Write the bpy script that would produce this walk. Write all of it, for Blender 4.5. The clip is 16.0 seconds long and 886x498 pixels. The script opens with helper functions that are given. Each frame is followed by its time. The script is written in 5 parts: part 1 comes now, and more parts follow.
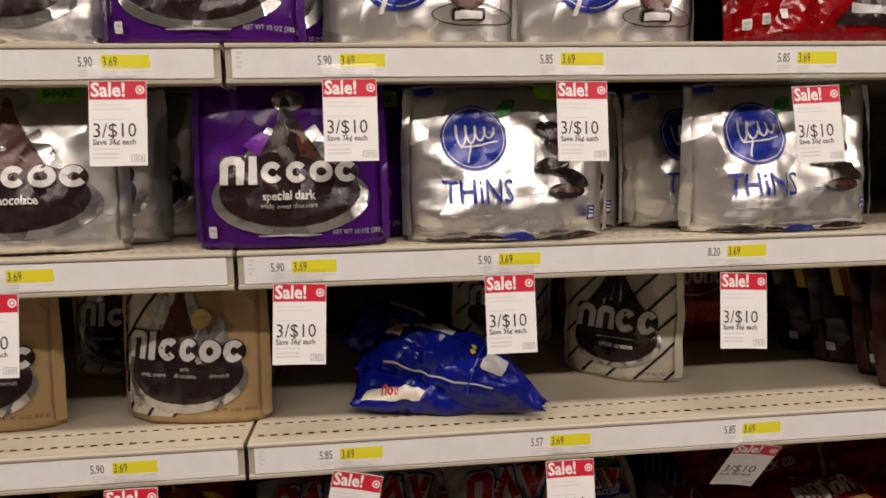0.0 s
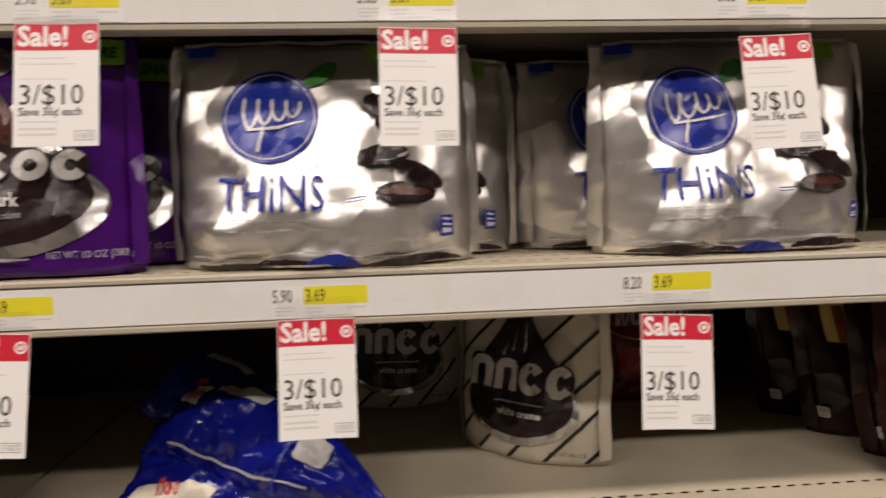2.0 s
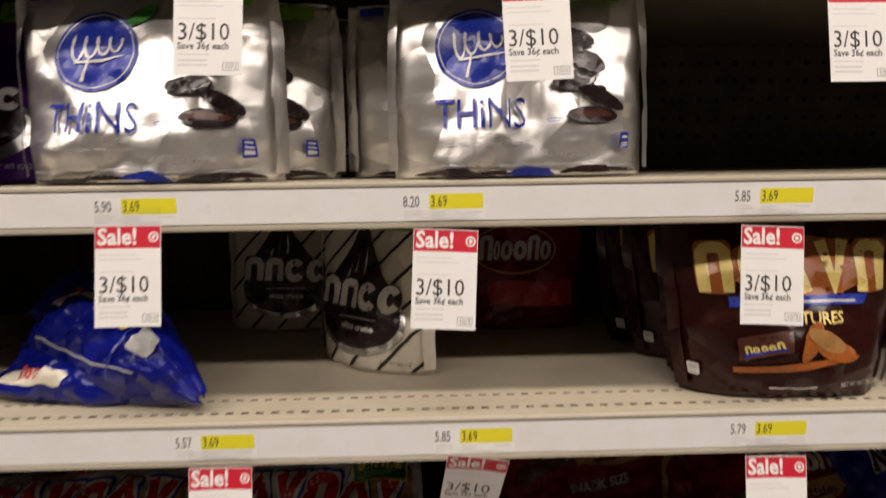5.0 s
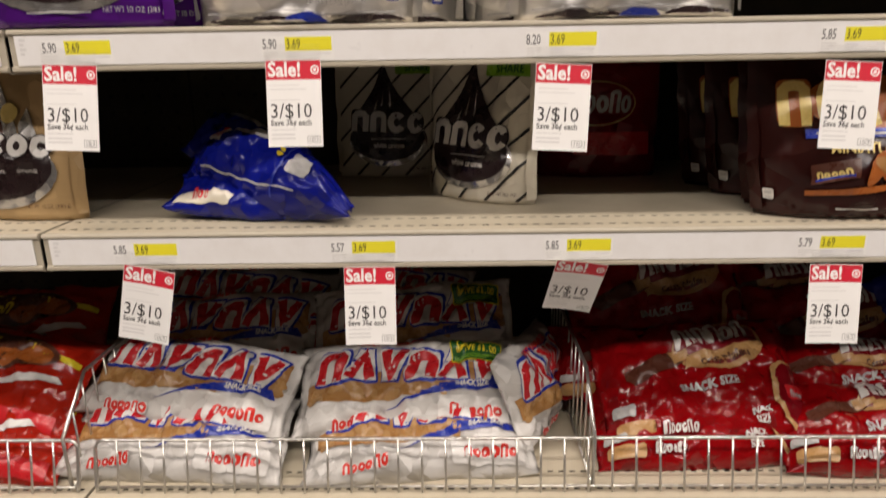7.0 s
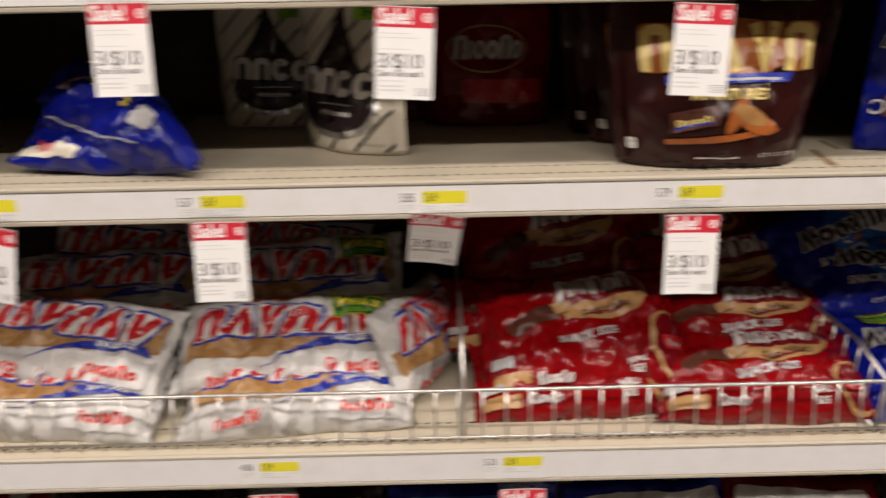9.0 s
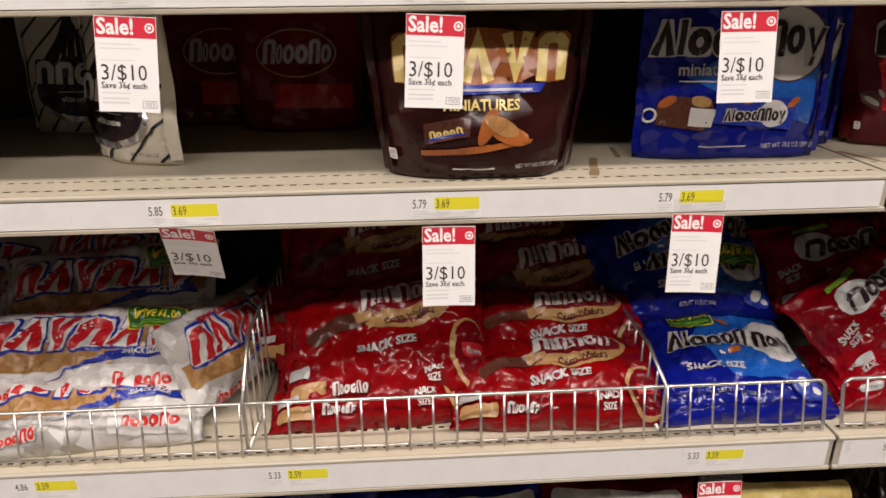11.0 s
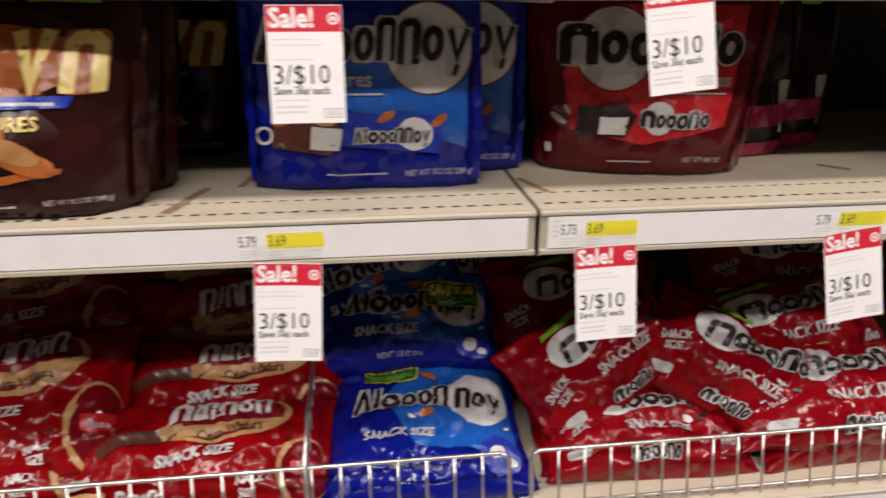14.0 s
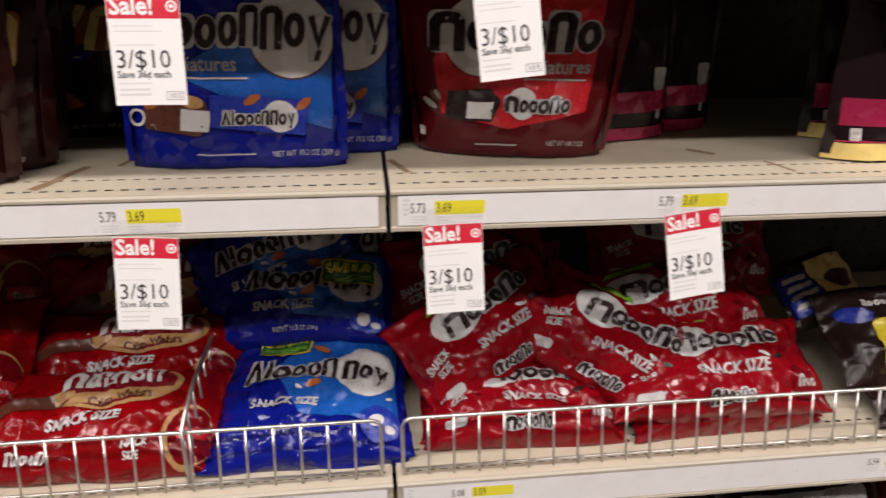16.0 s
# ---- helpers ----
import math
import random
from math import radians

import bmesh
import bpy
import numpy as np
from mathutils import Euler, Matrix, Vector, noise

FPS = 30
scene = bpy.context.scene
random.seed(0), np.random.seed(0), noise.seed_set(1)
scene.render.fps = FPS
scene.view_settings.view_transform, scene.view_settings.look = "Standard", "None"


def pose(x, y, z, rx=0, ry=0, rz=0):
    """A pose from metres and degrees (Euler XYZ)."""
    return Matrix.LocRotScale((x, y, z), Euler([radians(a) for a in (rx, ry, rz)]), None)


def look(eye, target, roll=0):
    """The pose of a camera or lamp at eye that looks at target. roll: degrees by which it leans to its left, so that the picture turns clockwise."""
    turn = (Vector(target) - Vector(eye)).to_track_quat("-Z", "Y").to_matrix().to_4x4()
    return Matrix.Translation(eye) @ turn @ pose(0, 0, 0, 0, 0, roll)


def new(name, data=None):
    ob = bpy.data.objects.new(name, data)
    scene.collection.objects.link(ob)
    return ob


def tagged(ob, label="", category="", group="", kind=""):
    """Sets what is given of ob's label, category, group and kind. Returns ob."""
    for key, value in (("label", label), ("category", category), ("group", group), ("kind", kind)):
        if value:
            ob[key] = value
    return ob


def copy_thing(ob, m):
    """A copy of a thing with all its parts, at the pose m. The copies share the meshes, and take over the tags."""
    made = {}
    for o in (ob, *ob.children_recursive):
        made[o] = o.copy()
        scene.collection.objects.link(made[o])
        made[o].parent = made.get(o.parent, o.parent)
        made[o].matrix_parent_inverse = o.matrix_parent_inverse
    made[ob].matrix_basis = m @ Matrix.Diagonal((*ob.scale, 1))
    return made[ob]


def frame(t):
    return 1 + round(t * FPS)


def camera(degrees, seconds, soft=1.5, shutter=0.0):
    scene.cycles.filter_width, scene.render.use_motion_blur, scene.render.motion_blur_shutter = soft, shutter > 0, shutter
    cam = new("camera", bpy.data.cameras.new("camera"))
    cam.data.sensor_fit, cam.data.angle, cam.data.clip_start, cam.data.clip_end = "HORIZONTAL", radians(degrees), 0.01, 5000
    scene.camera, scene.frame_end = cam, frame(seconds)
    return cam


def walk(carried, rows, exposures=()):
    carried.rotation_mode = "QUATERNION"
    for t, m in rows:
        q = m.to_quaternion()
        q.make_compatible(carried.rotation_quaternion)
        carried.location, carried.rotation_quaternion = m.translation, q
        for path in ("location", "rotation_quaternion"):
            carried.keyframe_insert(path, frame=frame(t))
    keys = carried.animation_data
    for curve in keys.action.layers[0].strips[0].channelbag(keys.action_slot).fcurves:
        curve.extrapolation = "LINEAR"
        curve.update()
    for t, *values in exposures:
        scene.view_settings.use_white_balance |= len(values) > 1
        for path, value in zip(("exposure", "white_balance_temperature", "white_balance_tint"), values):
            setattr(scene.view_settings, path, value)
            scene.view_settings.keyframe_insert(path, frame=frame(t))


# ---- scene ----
cam = camera(67.5, 16.0, soft=1.5, shutter=0.85)
PATH = [
    (0, (0.139, -0.649, 1.316), (0.333, 1.324, 1.054), -1.2),
    (0.5, (0.166, -0.636, 1.307), (0.354, 1.338, 1.042), -1.1),
    (1, (0.23, -0.548, 1.298), (0.417, 1.428, 1.055), -1.1),
    (1.5, (0.281, -0.471, 1.279), (0.453, 1.515, 1.118), -1.6),
    (2, (0.319, -0.445, 1.282), (0.476, 1.542, 1.119), -1.6),
    (2.5, (0.394, -0.449, 1.288), (0.509, 1.539, 1.097), -1.8),
    (3, (0.457, -0.453, 1.284), (0.642, 1.532, 1.119), -2.1),
    (5.5, (0.5, -0.563, 1.233), (0.506, 1.41, 0.904), -0.8),
    (6, (0.444, -0.61, 1.219), (0.422, 1.346, 0.803), -0.9),
    (6.5, (0.418, -0.635, 1.21), (0.377, 1.306, 0.73), -0.9),
    (7, (0.416, -0.63, 1.202), (0.372, 1.291, 0.648), -1.0),
    (7.5, (0.41, -0.629, 1.193), (0.365, 1.272, 0.572), -1.0),
    (8, (0.419, -0.633, 1.193), (0.375, 1.254, 0.531), -1.0),
    (8.5, (0.443, -0.63, 1.197), (0.41, 1.251, 0.516), -1.0),
    (9, (0.539, -0.612, 1.199), (0.55, 1.261, 0.498), -1.1),
    (9.5, (0.65, -0.595, 1.209), (0.694, 1.267, 0.481), -1.1),
    (12, (0.795, -0.608, 1.212), (0.926, 1.254, 0.492), -0.4),
    (12.5, (0.869, -0.565, 1.204), (1.025, 1.296, 0.487), -0.3),
    (13, (0.953, -0.511, 1.198), (1.142, 1.346, 0.478), -0.1),
    (13.5, (1.005, -0.493, 1.196), (1.232, 1.361, 0.483), 0.2),
    (14, (1.084, -0.487, 1.198), (1.308, 1.368, 0.485), 0.1),
    (14.5, (1.11, -0.485, 1.195), (1.339, 1.363, 0.467), 0.3),
    (15, (1.137, -0.5, 1.196), (1.351, 1.342, 0.448), 0.4),
    (15.5, (1.167, -0.516, 1.199), (1.375, 1.325, 0.446), 0.5),
    (16, (1.203, -0.533, 1.203), (1.42, 1.307, 0.45), 0.5),
]
walk(cam, [(t, look(eye, target, roll)) for t, eye, target, roll in PATH],
     exposures=[(0, -0.34, 6900, 17), (3, -0.34, 6900, 17), (7, -0.06, 6750, 15), (9.5, 0.04, 6650, 16), (12.5, 0.08, 6500, 17), (16, 0.10, 6350, 18)])

# ---- light ----
world = bpy.data.worlds.new("store_air")
scene.world = world
world.use_nodes = True
world.node_tree.nodes["Background"].inputs[0].default_value = (1.0, 0.93, 0.82, 1)
world.node_tree.nodes["Background"].inputs[1].default_value = 0.01


def ceiling_lamp(x, y, z, sx, sy, watts):
    lamp = bpy.data.lights.new("fluorescent_light", "AREA")
    lamp.shape, lamp.size, lamp.size_y, lamp.energy = "RECTANGLE", sx, sy, watts
    lamp.color = (1.0, 0.935, 0.86)
    ob = new("fluorescent_light", lamp)
    ob.matrix_world = pose(x, y, z)
    return ob


for lx in (-2.4, 0.6, 3.6):
    ceiling_lamp(lx, -0.80, 3.35, 2.4, 0.22, 43)
    ceiling_lamp(lx, -2.2, 3.35, 2.4, 0.22, 60)


# ---- materials ----
def mat(name, color, rough=0.5, metal=0.0, coat=0.0, grain=0.0, grain_size=400.0, stain=0.0, stain_size=9.0, stain_color=(0.2, 0.16, 0.1), trans=0.0, var=0.0):
    m = bpy.data.materials.new(name)
    m.use_nodes = True
    nt = m.node_tree
    b = nt.nodes["Principled BSDF"]
    b.inputs["Base Color"].default_value = (*color, 1)
    b.inputs["Roughness"].default_value = rough
    b.inputs["Metallic"].default_value = metal
    b.inputs["Coat Weight"].default_value = coat
    b.inputs["Coat Roughness"].default_value = 0.06
    b.inputs["Transmission Weight"].default_value = trans
    co = nt.nodes.new("ShaderNodeTexCoord")
    if stain:
        n = nt.nodes.new("ShaderNodeTexNoise")
        n.inputs["Scale"].default_value = stain_size
        n.inputs["Detail"].default_value = 6
        n.inputs["Roughness"].default_value = 0.65
        nt.links.new(co.outputs["Object"], n.inputs["Vector"])
        r = nt.nodes.new("ShaderNodeMapRange")
        r.inputs[1].default_value, r.inputs[2].default_value, r.inputs[4].default_value = 0.45, 0.75, stain
        nt.links.new(n.outputs["Fac"], r.inputs[0])
        mx = nt.nodes.new("ShaderNodeMix")
        mx.data_type = "RGBA"
        mx.inputs[6].default_value, mx.inputs[7].default_value = (*color, 1), (*stain_color, 1)
        nt.links.new(r.outputs[0], mx.inputs[0])
        nt.links.new(mx.outputs[2], b.inputs["Base Color"])
        rr = nt.nodes.new("ShaderNodeMapRange")
        rr.inputs[3].default_value, rr.inputs[4].default_value = max(rough - 0.08, 0.02), min(rough + 0.12, 1)
        nt.links.new(n.outputs["Fac"], rr.inputs[0])
        nt.links.new(rr.outputs[0], b.inputs["Roughness"])
    if grain:
        n2 = nt.nodes.new("ShaderNodeTexNoise")
        n2.inputs["Scale"].default_value = grain_size
        n2.inputs["Detail"].default_value = 4
        nt.links.new(co.outputs["Object"], n2.inputs["Vector"])
        bp = nt.nodes.new("ShaderNodeBump")
        bp.inputs["Strength"].default_value = grain
        bp.inputs["Distance"].default_value = 0.002
        nt.links.new(n2.outputs["Fac"], bp.inputs["Height"])
        nt.links.new(bp.outputs["Normal"], b.inputs["Normal"])
    return m


def crumple(m, scale, slope):
    """Flat facets with sharp creases between them, as thin plastic film takes when it is handled."""
    nt = m.node_tree
    b = nt.nodes["Principled BSDF"]
    co, wander, push, cells, centre, away, tilt, press = (nt.nodes.new(k) for k in ("ShaderNodeTexCoord", "ShaderNodeTexNoise", "ShaderNodeVectorMath", "ShaderNodeTexVoronoi", "ShaderNodeVectorMath", "ShaderNodeVectorMath", "ShaderNodeVectorMath", "ShaderNodeBump"))
    wander.inputs["Scale"].default_value = scale * 0.7
    wander.inputs["Detail"].default_value = 1.0
    nt.links.new(co.outputs["Object"], wander.inputs["Vector"])
    push.operation = "MULTIPLY_ADD"
    push.inputs[1].default_value = (0.5 / scale, 0.5 / scale, 0.5 / scale)
    nt.links.new(wander.outputs["Color"], push.inputs[0])
    nt.links.new(co.outputs["Object"], push.inputs[2])
    cells.inputs["Scale"].default_value = scale
    nt.links.new(push.outputs[0], cells.inputs["Vector"])
    centre.operation = "SUBTRACT"
    centre.inputs[1].default_value = (0.5, 0.5, 0.5)
    nt.links.new(cells.outputs["Color"], centre.inputs[0])
    away.operation = "SUBTRACT"
    nt.links.new(push.outputs[0], away.inputs[0])
    nt.links.new(cells.outputs["Position"], away.inputs[1])
    tilt.operation = "DOT_PRODUCT"
    nt.links.new(centre.outputs[0], tilt.inputs[0])
    nt.links.new(away.outputs[0], tilt.inputs[1])
    press.inputs["Strength"].default_value = 1.0
    press.inputs["Distance"].default_value = slope
    nt.links.new(tilt.outputs["Value"], press.inputs["Height"])
    if b.inputs["Normal"].links:
        nt.links.new(b.inputs["Normal"].links[0].from_socket, press.inputs["Normal"])
    nt.links.new(press.outputs["Normal"], b.inputs["Normal"])


def film(name, color, rough=0.22, metal=0.0, slope=0.35, size=30.0):
    m = mat(name, color, rough, metal, 0.04, grain=0.15, grain_size=90, stain=0.12, stain_size=25, stain_color=tuple(c * 0.75 for c in color))
    m.node_tree.nodes["Principled BSDF"].inputs["Specular IOR Level"].default_value = 0.30
    crumple(m, size, slope)
    return m


M_DECK = mat("almond_painted_steel", (0.56, 0.495, 0.375), 0.38, grain=0.06, stain=0.22, stain_size=14, stain_color=(0.27, 0.22, 0.15))
M_LIP = mat("almond_enamel_lip", (0.45, 0.405, 0.32), 0.38, grain=0.05, stain=0.25, stain_size=30, stain_color=(0.30, 0.25, 0.18))
M_STRIP = mat("white_vinyl_strip", (0.80, 0.79, 0.78), 0.28, coat=0.3, stain=0.18, stain_size=28, stain_color=(0.52, 0.46, 0.40))
M_PEG = mat("brown_pegboard", (0.034, 0.027, 0.021), 0.75, grain=0.2, stain=0.3)
M_DARK = mat("dark_board", (0.018, 0.016, 0.014), 0.9, stain=0.3)
# almond steel darkened: the shade inside the deck slots is put into its colour
M_PAN = mat("shade_toned_steel_pan", (0.10, 0.085, 0.065), 0.6, stain=0.3)
M_WIRE = mat("bright_zinc_wire", (0.62, 0.60, 0.56), 0.3, 0.9, grain=0.1)
M_CARD = mat("white_card", (0.82, 0.81, 0.79), 0.55, grain=0.03, stain=0.06)
M_RED = mat("red_print", (0.60, 0.012, 0.035), 0.45, stain=0.08)
M_WHITE = mat("white_print", (0.82, 0.82, 0.80), 0.4, stain=0.05)
M_BLACK = mat("black_print", (0.02, 0.02, 0.02), 0.5, stain=0.1)
M_GREY = mat("grey_print", (0.42, 0.41, 0.40), 0.5, stain=0.1)
M_DGREY = mat("dark_grey_print", (0.16, 0.16, 0.16), 0.5, stain=0.1)
M_PALE = mat("pale_grey_print", (0.66, 0.65, 0.64), 0.5, stain=0.1)
M_YELLOW = mat("yellow_print", (0.78, 0.70, 0.03), 0.45, stain=0.08)
M_FLOOR = mat("store_floor_tile", (0.22, 0.20, 0.18), 0.3, stain=0.3, stain_size=3)
M_WALL = mat("painted_wall", (0.12, 0.11, 0.10), 0.8, grain=0.1, stain=0.2, stain_size=3)
M_CEIL = mat("ceiling_board", (0.7, 0.68, 0.64), 0.85, grain=0.2, stain=0.15, stain_size=2)


def clear_plastic(name):
    m = bpy.data.materials.new(name)
    m.use_nodes = True
    nt = m.node_tree
    out = nt.nodes["Material Output"]
    mixer, clear, gloss = (nt.nodes.new(k) for k in ("ShaderNodeMixShader", "ShaderNodeBsdfTransparent", "ShaderNodeBsdfGlossy"))
    gloss.inputs["Roughness"].default_value = 0.12
    mixer.inputs[0].default_value = 0.05
    nt.links.new(clear.outputs[0], mixer.inputs[1])
    nt.links.new(gloss.outputs[0], mixer.inputs[2])
    nt.links.new(mixer.outputs[0], out.inputs["Surface"])
    return m


M_CLEAR = clear_plastic("clear_plastic")


# ---- mesh helpers ----
def mesh_object(name, verts, faces, material, parent=None, label="", smooth=False):
    me = bpy.data.meshes.new(name)
    me.from_pydata([tuple(v) for v in verts], [], faces)
    me.materials.append(material)
    if smooth:
        me.polygons.foreach_set("use_smooth", [True] * len(me.polygons))
    me.update()
    ob = new(name, me)
    if parent is not None:
        ob.parent = parent
    if label:
        ob["label"] = label
    return ob


def part(name, bm, material, parent=None, label="", smooth=False):
    me = bpy.data.meshes.new(name)
    bm.to_mesh(me)
    bm.free()
    me.materials.append(material)
    if smooth:
        me.polygons.foreach_set("use_smooth", [True] * len(me.polygons))
    ob = new(name, me)
    if parent is not None:
        ob.parent = parent
    if label:
        ob["label"] = label
    return ob


def box_bm(x0, x1, y0, y1, z0, z1, bevel=0.0):
    bm = bmesh.new()
    bmesh.ops.create_cube(bm, size=1)
    for v in bm.verts:
        v.co = Vector(((x0 + x1) / 2 + v.co.x * (x1 - x0), (y0 + y1) / 2 + v.co.y * (y1 - y0), (z0 + z1) / 2 + v.co.z * (z1 - z0)))
    if bevel:
        bmesh.ops.bevel(bm, geom=bm.edges[:], offset=bevel, segments=2, affect="EDGES", profile=0.5)
    return bm


def extrude_profile(profile, x0, x1):
    bm = bmesh.new()
    a = [bm.verts.new((x0, y, z)) for y, z in profile]
    b = [bm.verts.new((x1, y, z)) for y, z in profile]
    n = len(profile)
    for i in range(n):
        bm.faces.new((a[i], a[(i + 1) % n], b[(i + 1) % n], b[i]))
    bm.faces.new(a[::-1])
    bm.faces.new(b)
    bmesh.ops.recalc_face_normals(bm, faces=bm.faces)
    return bm


def tube(bm, points, radius, sides=6):
    """A round wire through the points, added to bm."""
    rings = []
    for i, p in enumerate(points):
        p = Vector(p)
        d = (Vector(points[min(i + 1, len(points) - 1)]) - Vector(points[max(i - 1, 0)])).normalized()
        s = d.cross(Vector((0.31, 0.17, 0.93))).normalized()
        t = d.cross(s)
        rings.append([bm.verts.new(p + radius * (math.cos(k * math.tau / sides) * s + math.sin(k * math.tau / sides) * t)) for k in range(sides)])
    for r0, r1 in zip(rings, rings[1:]):
        for k in range(sides):
            bm.faces.new((r0[k], r0[(k + 1) % sides], r1[(k + 1) % sides], r1[k]))
    bm.faces.new(rings[0][::-1])
    bm.faces.new(rings[-1])


# ---- the setting ----
def structure(name, bm, material, label):
    return tagged(part(name, bm, material), label, name.split("_")[0], kind="structure")


structure("floor", box_bm(-5, 7, -5, 0.6, -0.1, 0), M_FLOOR, "pale polished store floor tiles along the aisle")
structure("ceiling", box_bm(-5, 7, -5, 0.6, 3.4, 3.5), M_CEIL, "white suspended store ceiling over the aisle")
structure("wall_north", box_bm(-5, 7, 0.6, 0.7, 0, 3.4), M_WALL, "plain painted wall behind the shelving")
structure("wall_south", box_bm(-5, 7, -5.1, -5, 0, 3.4), M_WALL, "plain painted wall across the aisle")
structure("wall_west", box_bm(-5.1, -5, -5, 0.6, 0, 3.4), M_WALL, "plain painted wall at the aisle's end")
structure("wall_east", box_bm(7, 7.1, -5, 0.6, 0, 3.4), M_WALL, "plain painted wall at the aisle's far end")

BACK = 0.43
BAYS = [(-1.219, 0.0), (0.0, 1.219), (1.219, 2.438)]


def grid_with_holes(us, vs, is_hole, place):
    verts = [place(u, v) for v in vs for u in us]
    n = len(us)
    faces = [(j * n + i, j * n + i + 1, (j + 1) * n + i + 1, (j + 1) * n + i) for j in range(len(vs) - 1) for i in range(n - 1) if not is_hole(i, j)]
    return verts, faces


def steps(a, b, pitch, hole):
    out = [a]
    n = int((b - a) / pitch)
    first = a + ((b - a) - (n - 1) * pitch) / 2
    for k in range(n):
        out += [first + k * pitch - hole / 2, first + k * pitch + hole / 2]
    return out + [b]


for x0, x1 in BAYS:
    verts, faces = grid_with_holes(steps(x0 + 0.002, x1 - 0.002, 0.0254, 0.0062), steps(0.3, 1.75, 0.0254, 0.0062), lambda i, j: i % 2 == 1 and j % 2 == 1, lambda u, v: (u, BACK, v))
    tagged(mesh_object("wall_pegboard", verts, faces, M_PEG), "dark brown perforated pegboard at the back of the shelves", "pegboard", kind="structure")
    structure("wall_backing", box_bm(x0, x1, BACK + 0.012, BACK + 0.03, 0.1, 1.9), M_DARK, "dark backing board behind the pegboard")

# the heights of the shelf tops, and how far each front stands forward
SHELVES = {0: (1.640, 0.006, 0.034), 1: (1.430, 0.006, 0.034), 2: (1.2335, 0.005, 0.034), 3: (1.040, 0.0, 0.034), 4: (0.739, -0.010, 0.041), 5: (0.415, -0.012, 0.046)}


def shelf(level, x0, x1):
    z, f, face = SHELVES[level]
    thing = tagged(new("gondola_shelf"), "almond painted steel shelf with perforated deck and white price strip", "shelf", "gondola shelves")
    thing.location = (x0, f, z)
    w = x1 - x0
    g = 0.0022
    # deck with rows of slots along its front
    ys = [0.002, 0.0165, 0.0203, 0.0480, 0.0512]
    ys += list(np.linspace(0.09, BACK - f - 0.002, 6))
    xs = steps(g, w - g, 0.0127, 0.0066)
    rows = {1, 3}
    verts, faces = grid_with_holes(xs, ys, lambda i, j: j in rows and i % 2 == 1, lambda u, v: (u, v, 0))
    mesh_object("deck", verts, faces, M_DECK, thing)
    # closes the slots from below; its dark colour stands in for their shade
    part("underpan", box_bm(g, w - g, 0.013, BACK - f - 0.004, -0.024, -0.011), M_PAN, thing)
    lip = [(0.004, 0.0), (0.001, -0.0004), (-0.001, -0.002), (-0.001, -0.0042), (0.0015, -0.0052), (0.0015, -face + 0.001), (-0.0012, -face), (-0.0012, -face - 0.003), (0.001, -face - 0.0042), (0.012, -face - 0.0042), (0.012, -0.006), (0.004, -0.006)]
    part("front_channel", extrude_profile(lip, g, w - g), M_LIP, thing)
    part("price_strip", box_bm(g + 0.006, w - g - 0.006, -0.0004, 0.0012, -face + 0.0015, -0.0058, 0.0003), M_STRIP, thing, "glossy white vinyl price strip")
    marks = [(0.0125, 0.0185 - 0.002 * (k % 2), -0.0105 - 0.0042 * k) for k in range(4)]
    verts = [(u, -0.0005, v + dv) for u0, u1, v in marks for u, dv in ((u0, 0), (u1, 0), (u1, 0.002), (u0, 0.002))]
    tagged(mesh_object("strip_code", verts, [tuple(range(4 * k, 4 * k + 4)) for k in range(4)], M_PALE, thing), kind="stuff")
    for s in (g, w - g - 0.002):
        part("end_cap", box_bm(s, s + 0.002, 0.003, BACK - f - 0.01, -0.040, -0.001, 0.0004), M_LIP, thing)
    return thing


for level in SHELVES:
    for x0, x1 in BAYS:
        shelf(level, x0, x1)
for x0, x1 in BAYS:
    structure("baseboard", box_bm(x0 + 0.002, x1 - 0.002, 0.03, BACK - 0.004, 0.002, 0.36, 0.003), M_LIP, "almond painted steel base under the lowest shelf")


# ---- printing on curved surfaces ----
class Surface:
    """A sampled sheet: points over a grid of u (across) and v (up), in metres, from which prints take their shape."""

    def __init__(self, us, vs, fn):
        self.us, self.vs = np.array(us), np.array(vs)
        self.p = np.array([[fn(u, v) for u in us] for v in vs], float)

    def at(self, u, v, off=0.0):
        i = int(np.clip(np.searchsorted(self.us, u) - 1, 0, len(self.us) - 2))
        j = int(np.clip(np.searchsorted(self.vs, v) - 1, 0, len(self.vs) - 2))
        a = np.clip((u - self.us[i]) / (self.us[i + 1] - self.us[i]), 0, 1)
        b = np.clip((v - self.vs[j]) / (self.vs[j + 1] - self.vs[j]), 0, 1)
        p00, p10, p01, p11 = self.p[j, i], self.p[j, i + 1], self.p[j + 1, i], self.p[j + 1, i + 1]
        p = (1 - a) * (1 - b) * p00 + a * (1 - b) * p10 + (1 - a) * b * p01 + a * b * p11
        n = np.cross(p10 - p00 + p11 - p01, p01 - p00 + p11 - p10)
        n /= np.linalg.norm(n) + 1e-12
        return p + n * off


def flat_polygons(polys):
    bm = bmesh.new()
    for poly in polys:
        bm.faces.new([bm.verts.new((u, v, 0)) for u, v in poly])
    bmesh.ops.remove_doubles(bm, verts=bm.verts, dist=1e-6)
    return bm


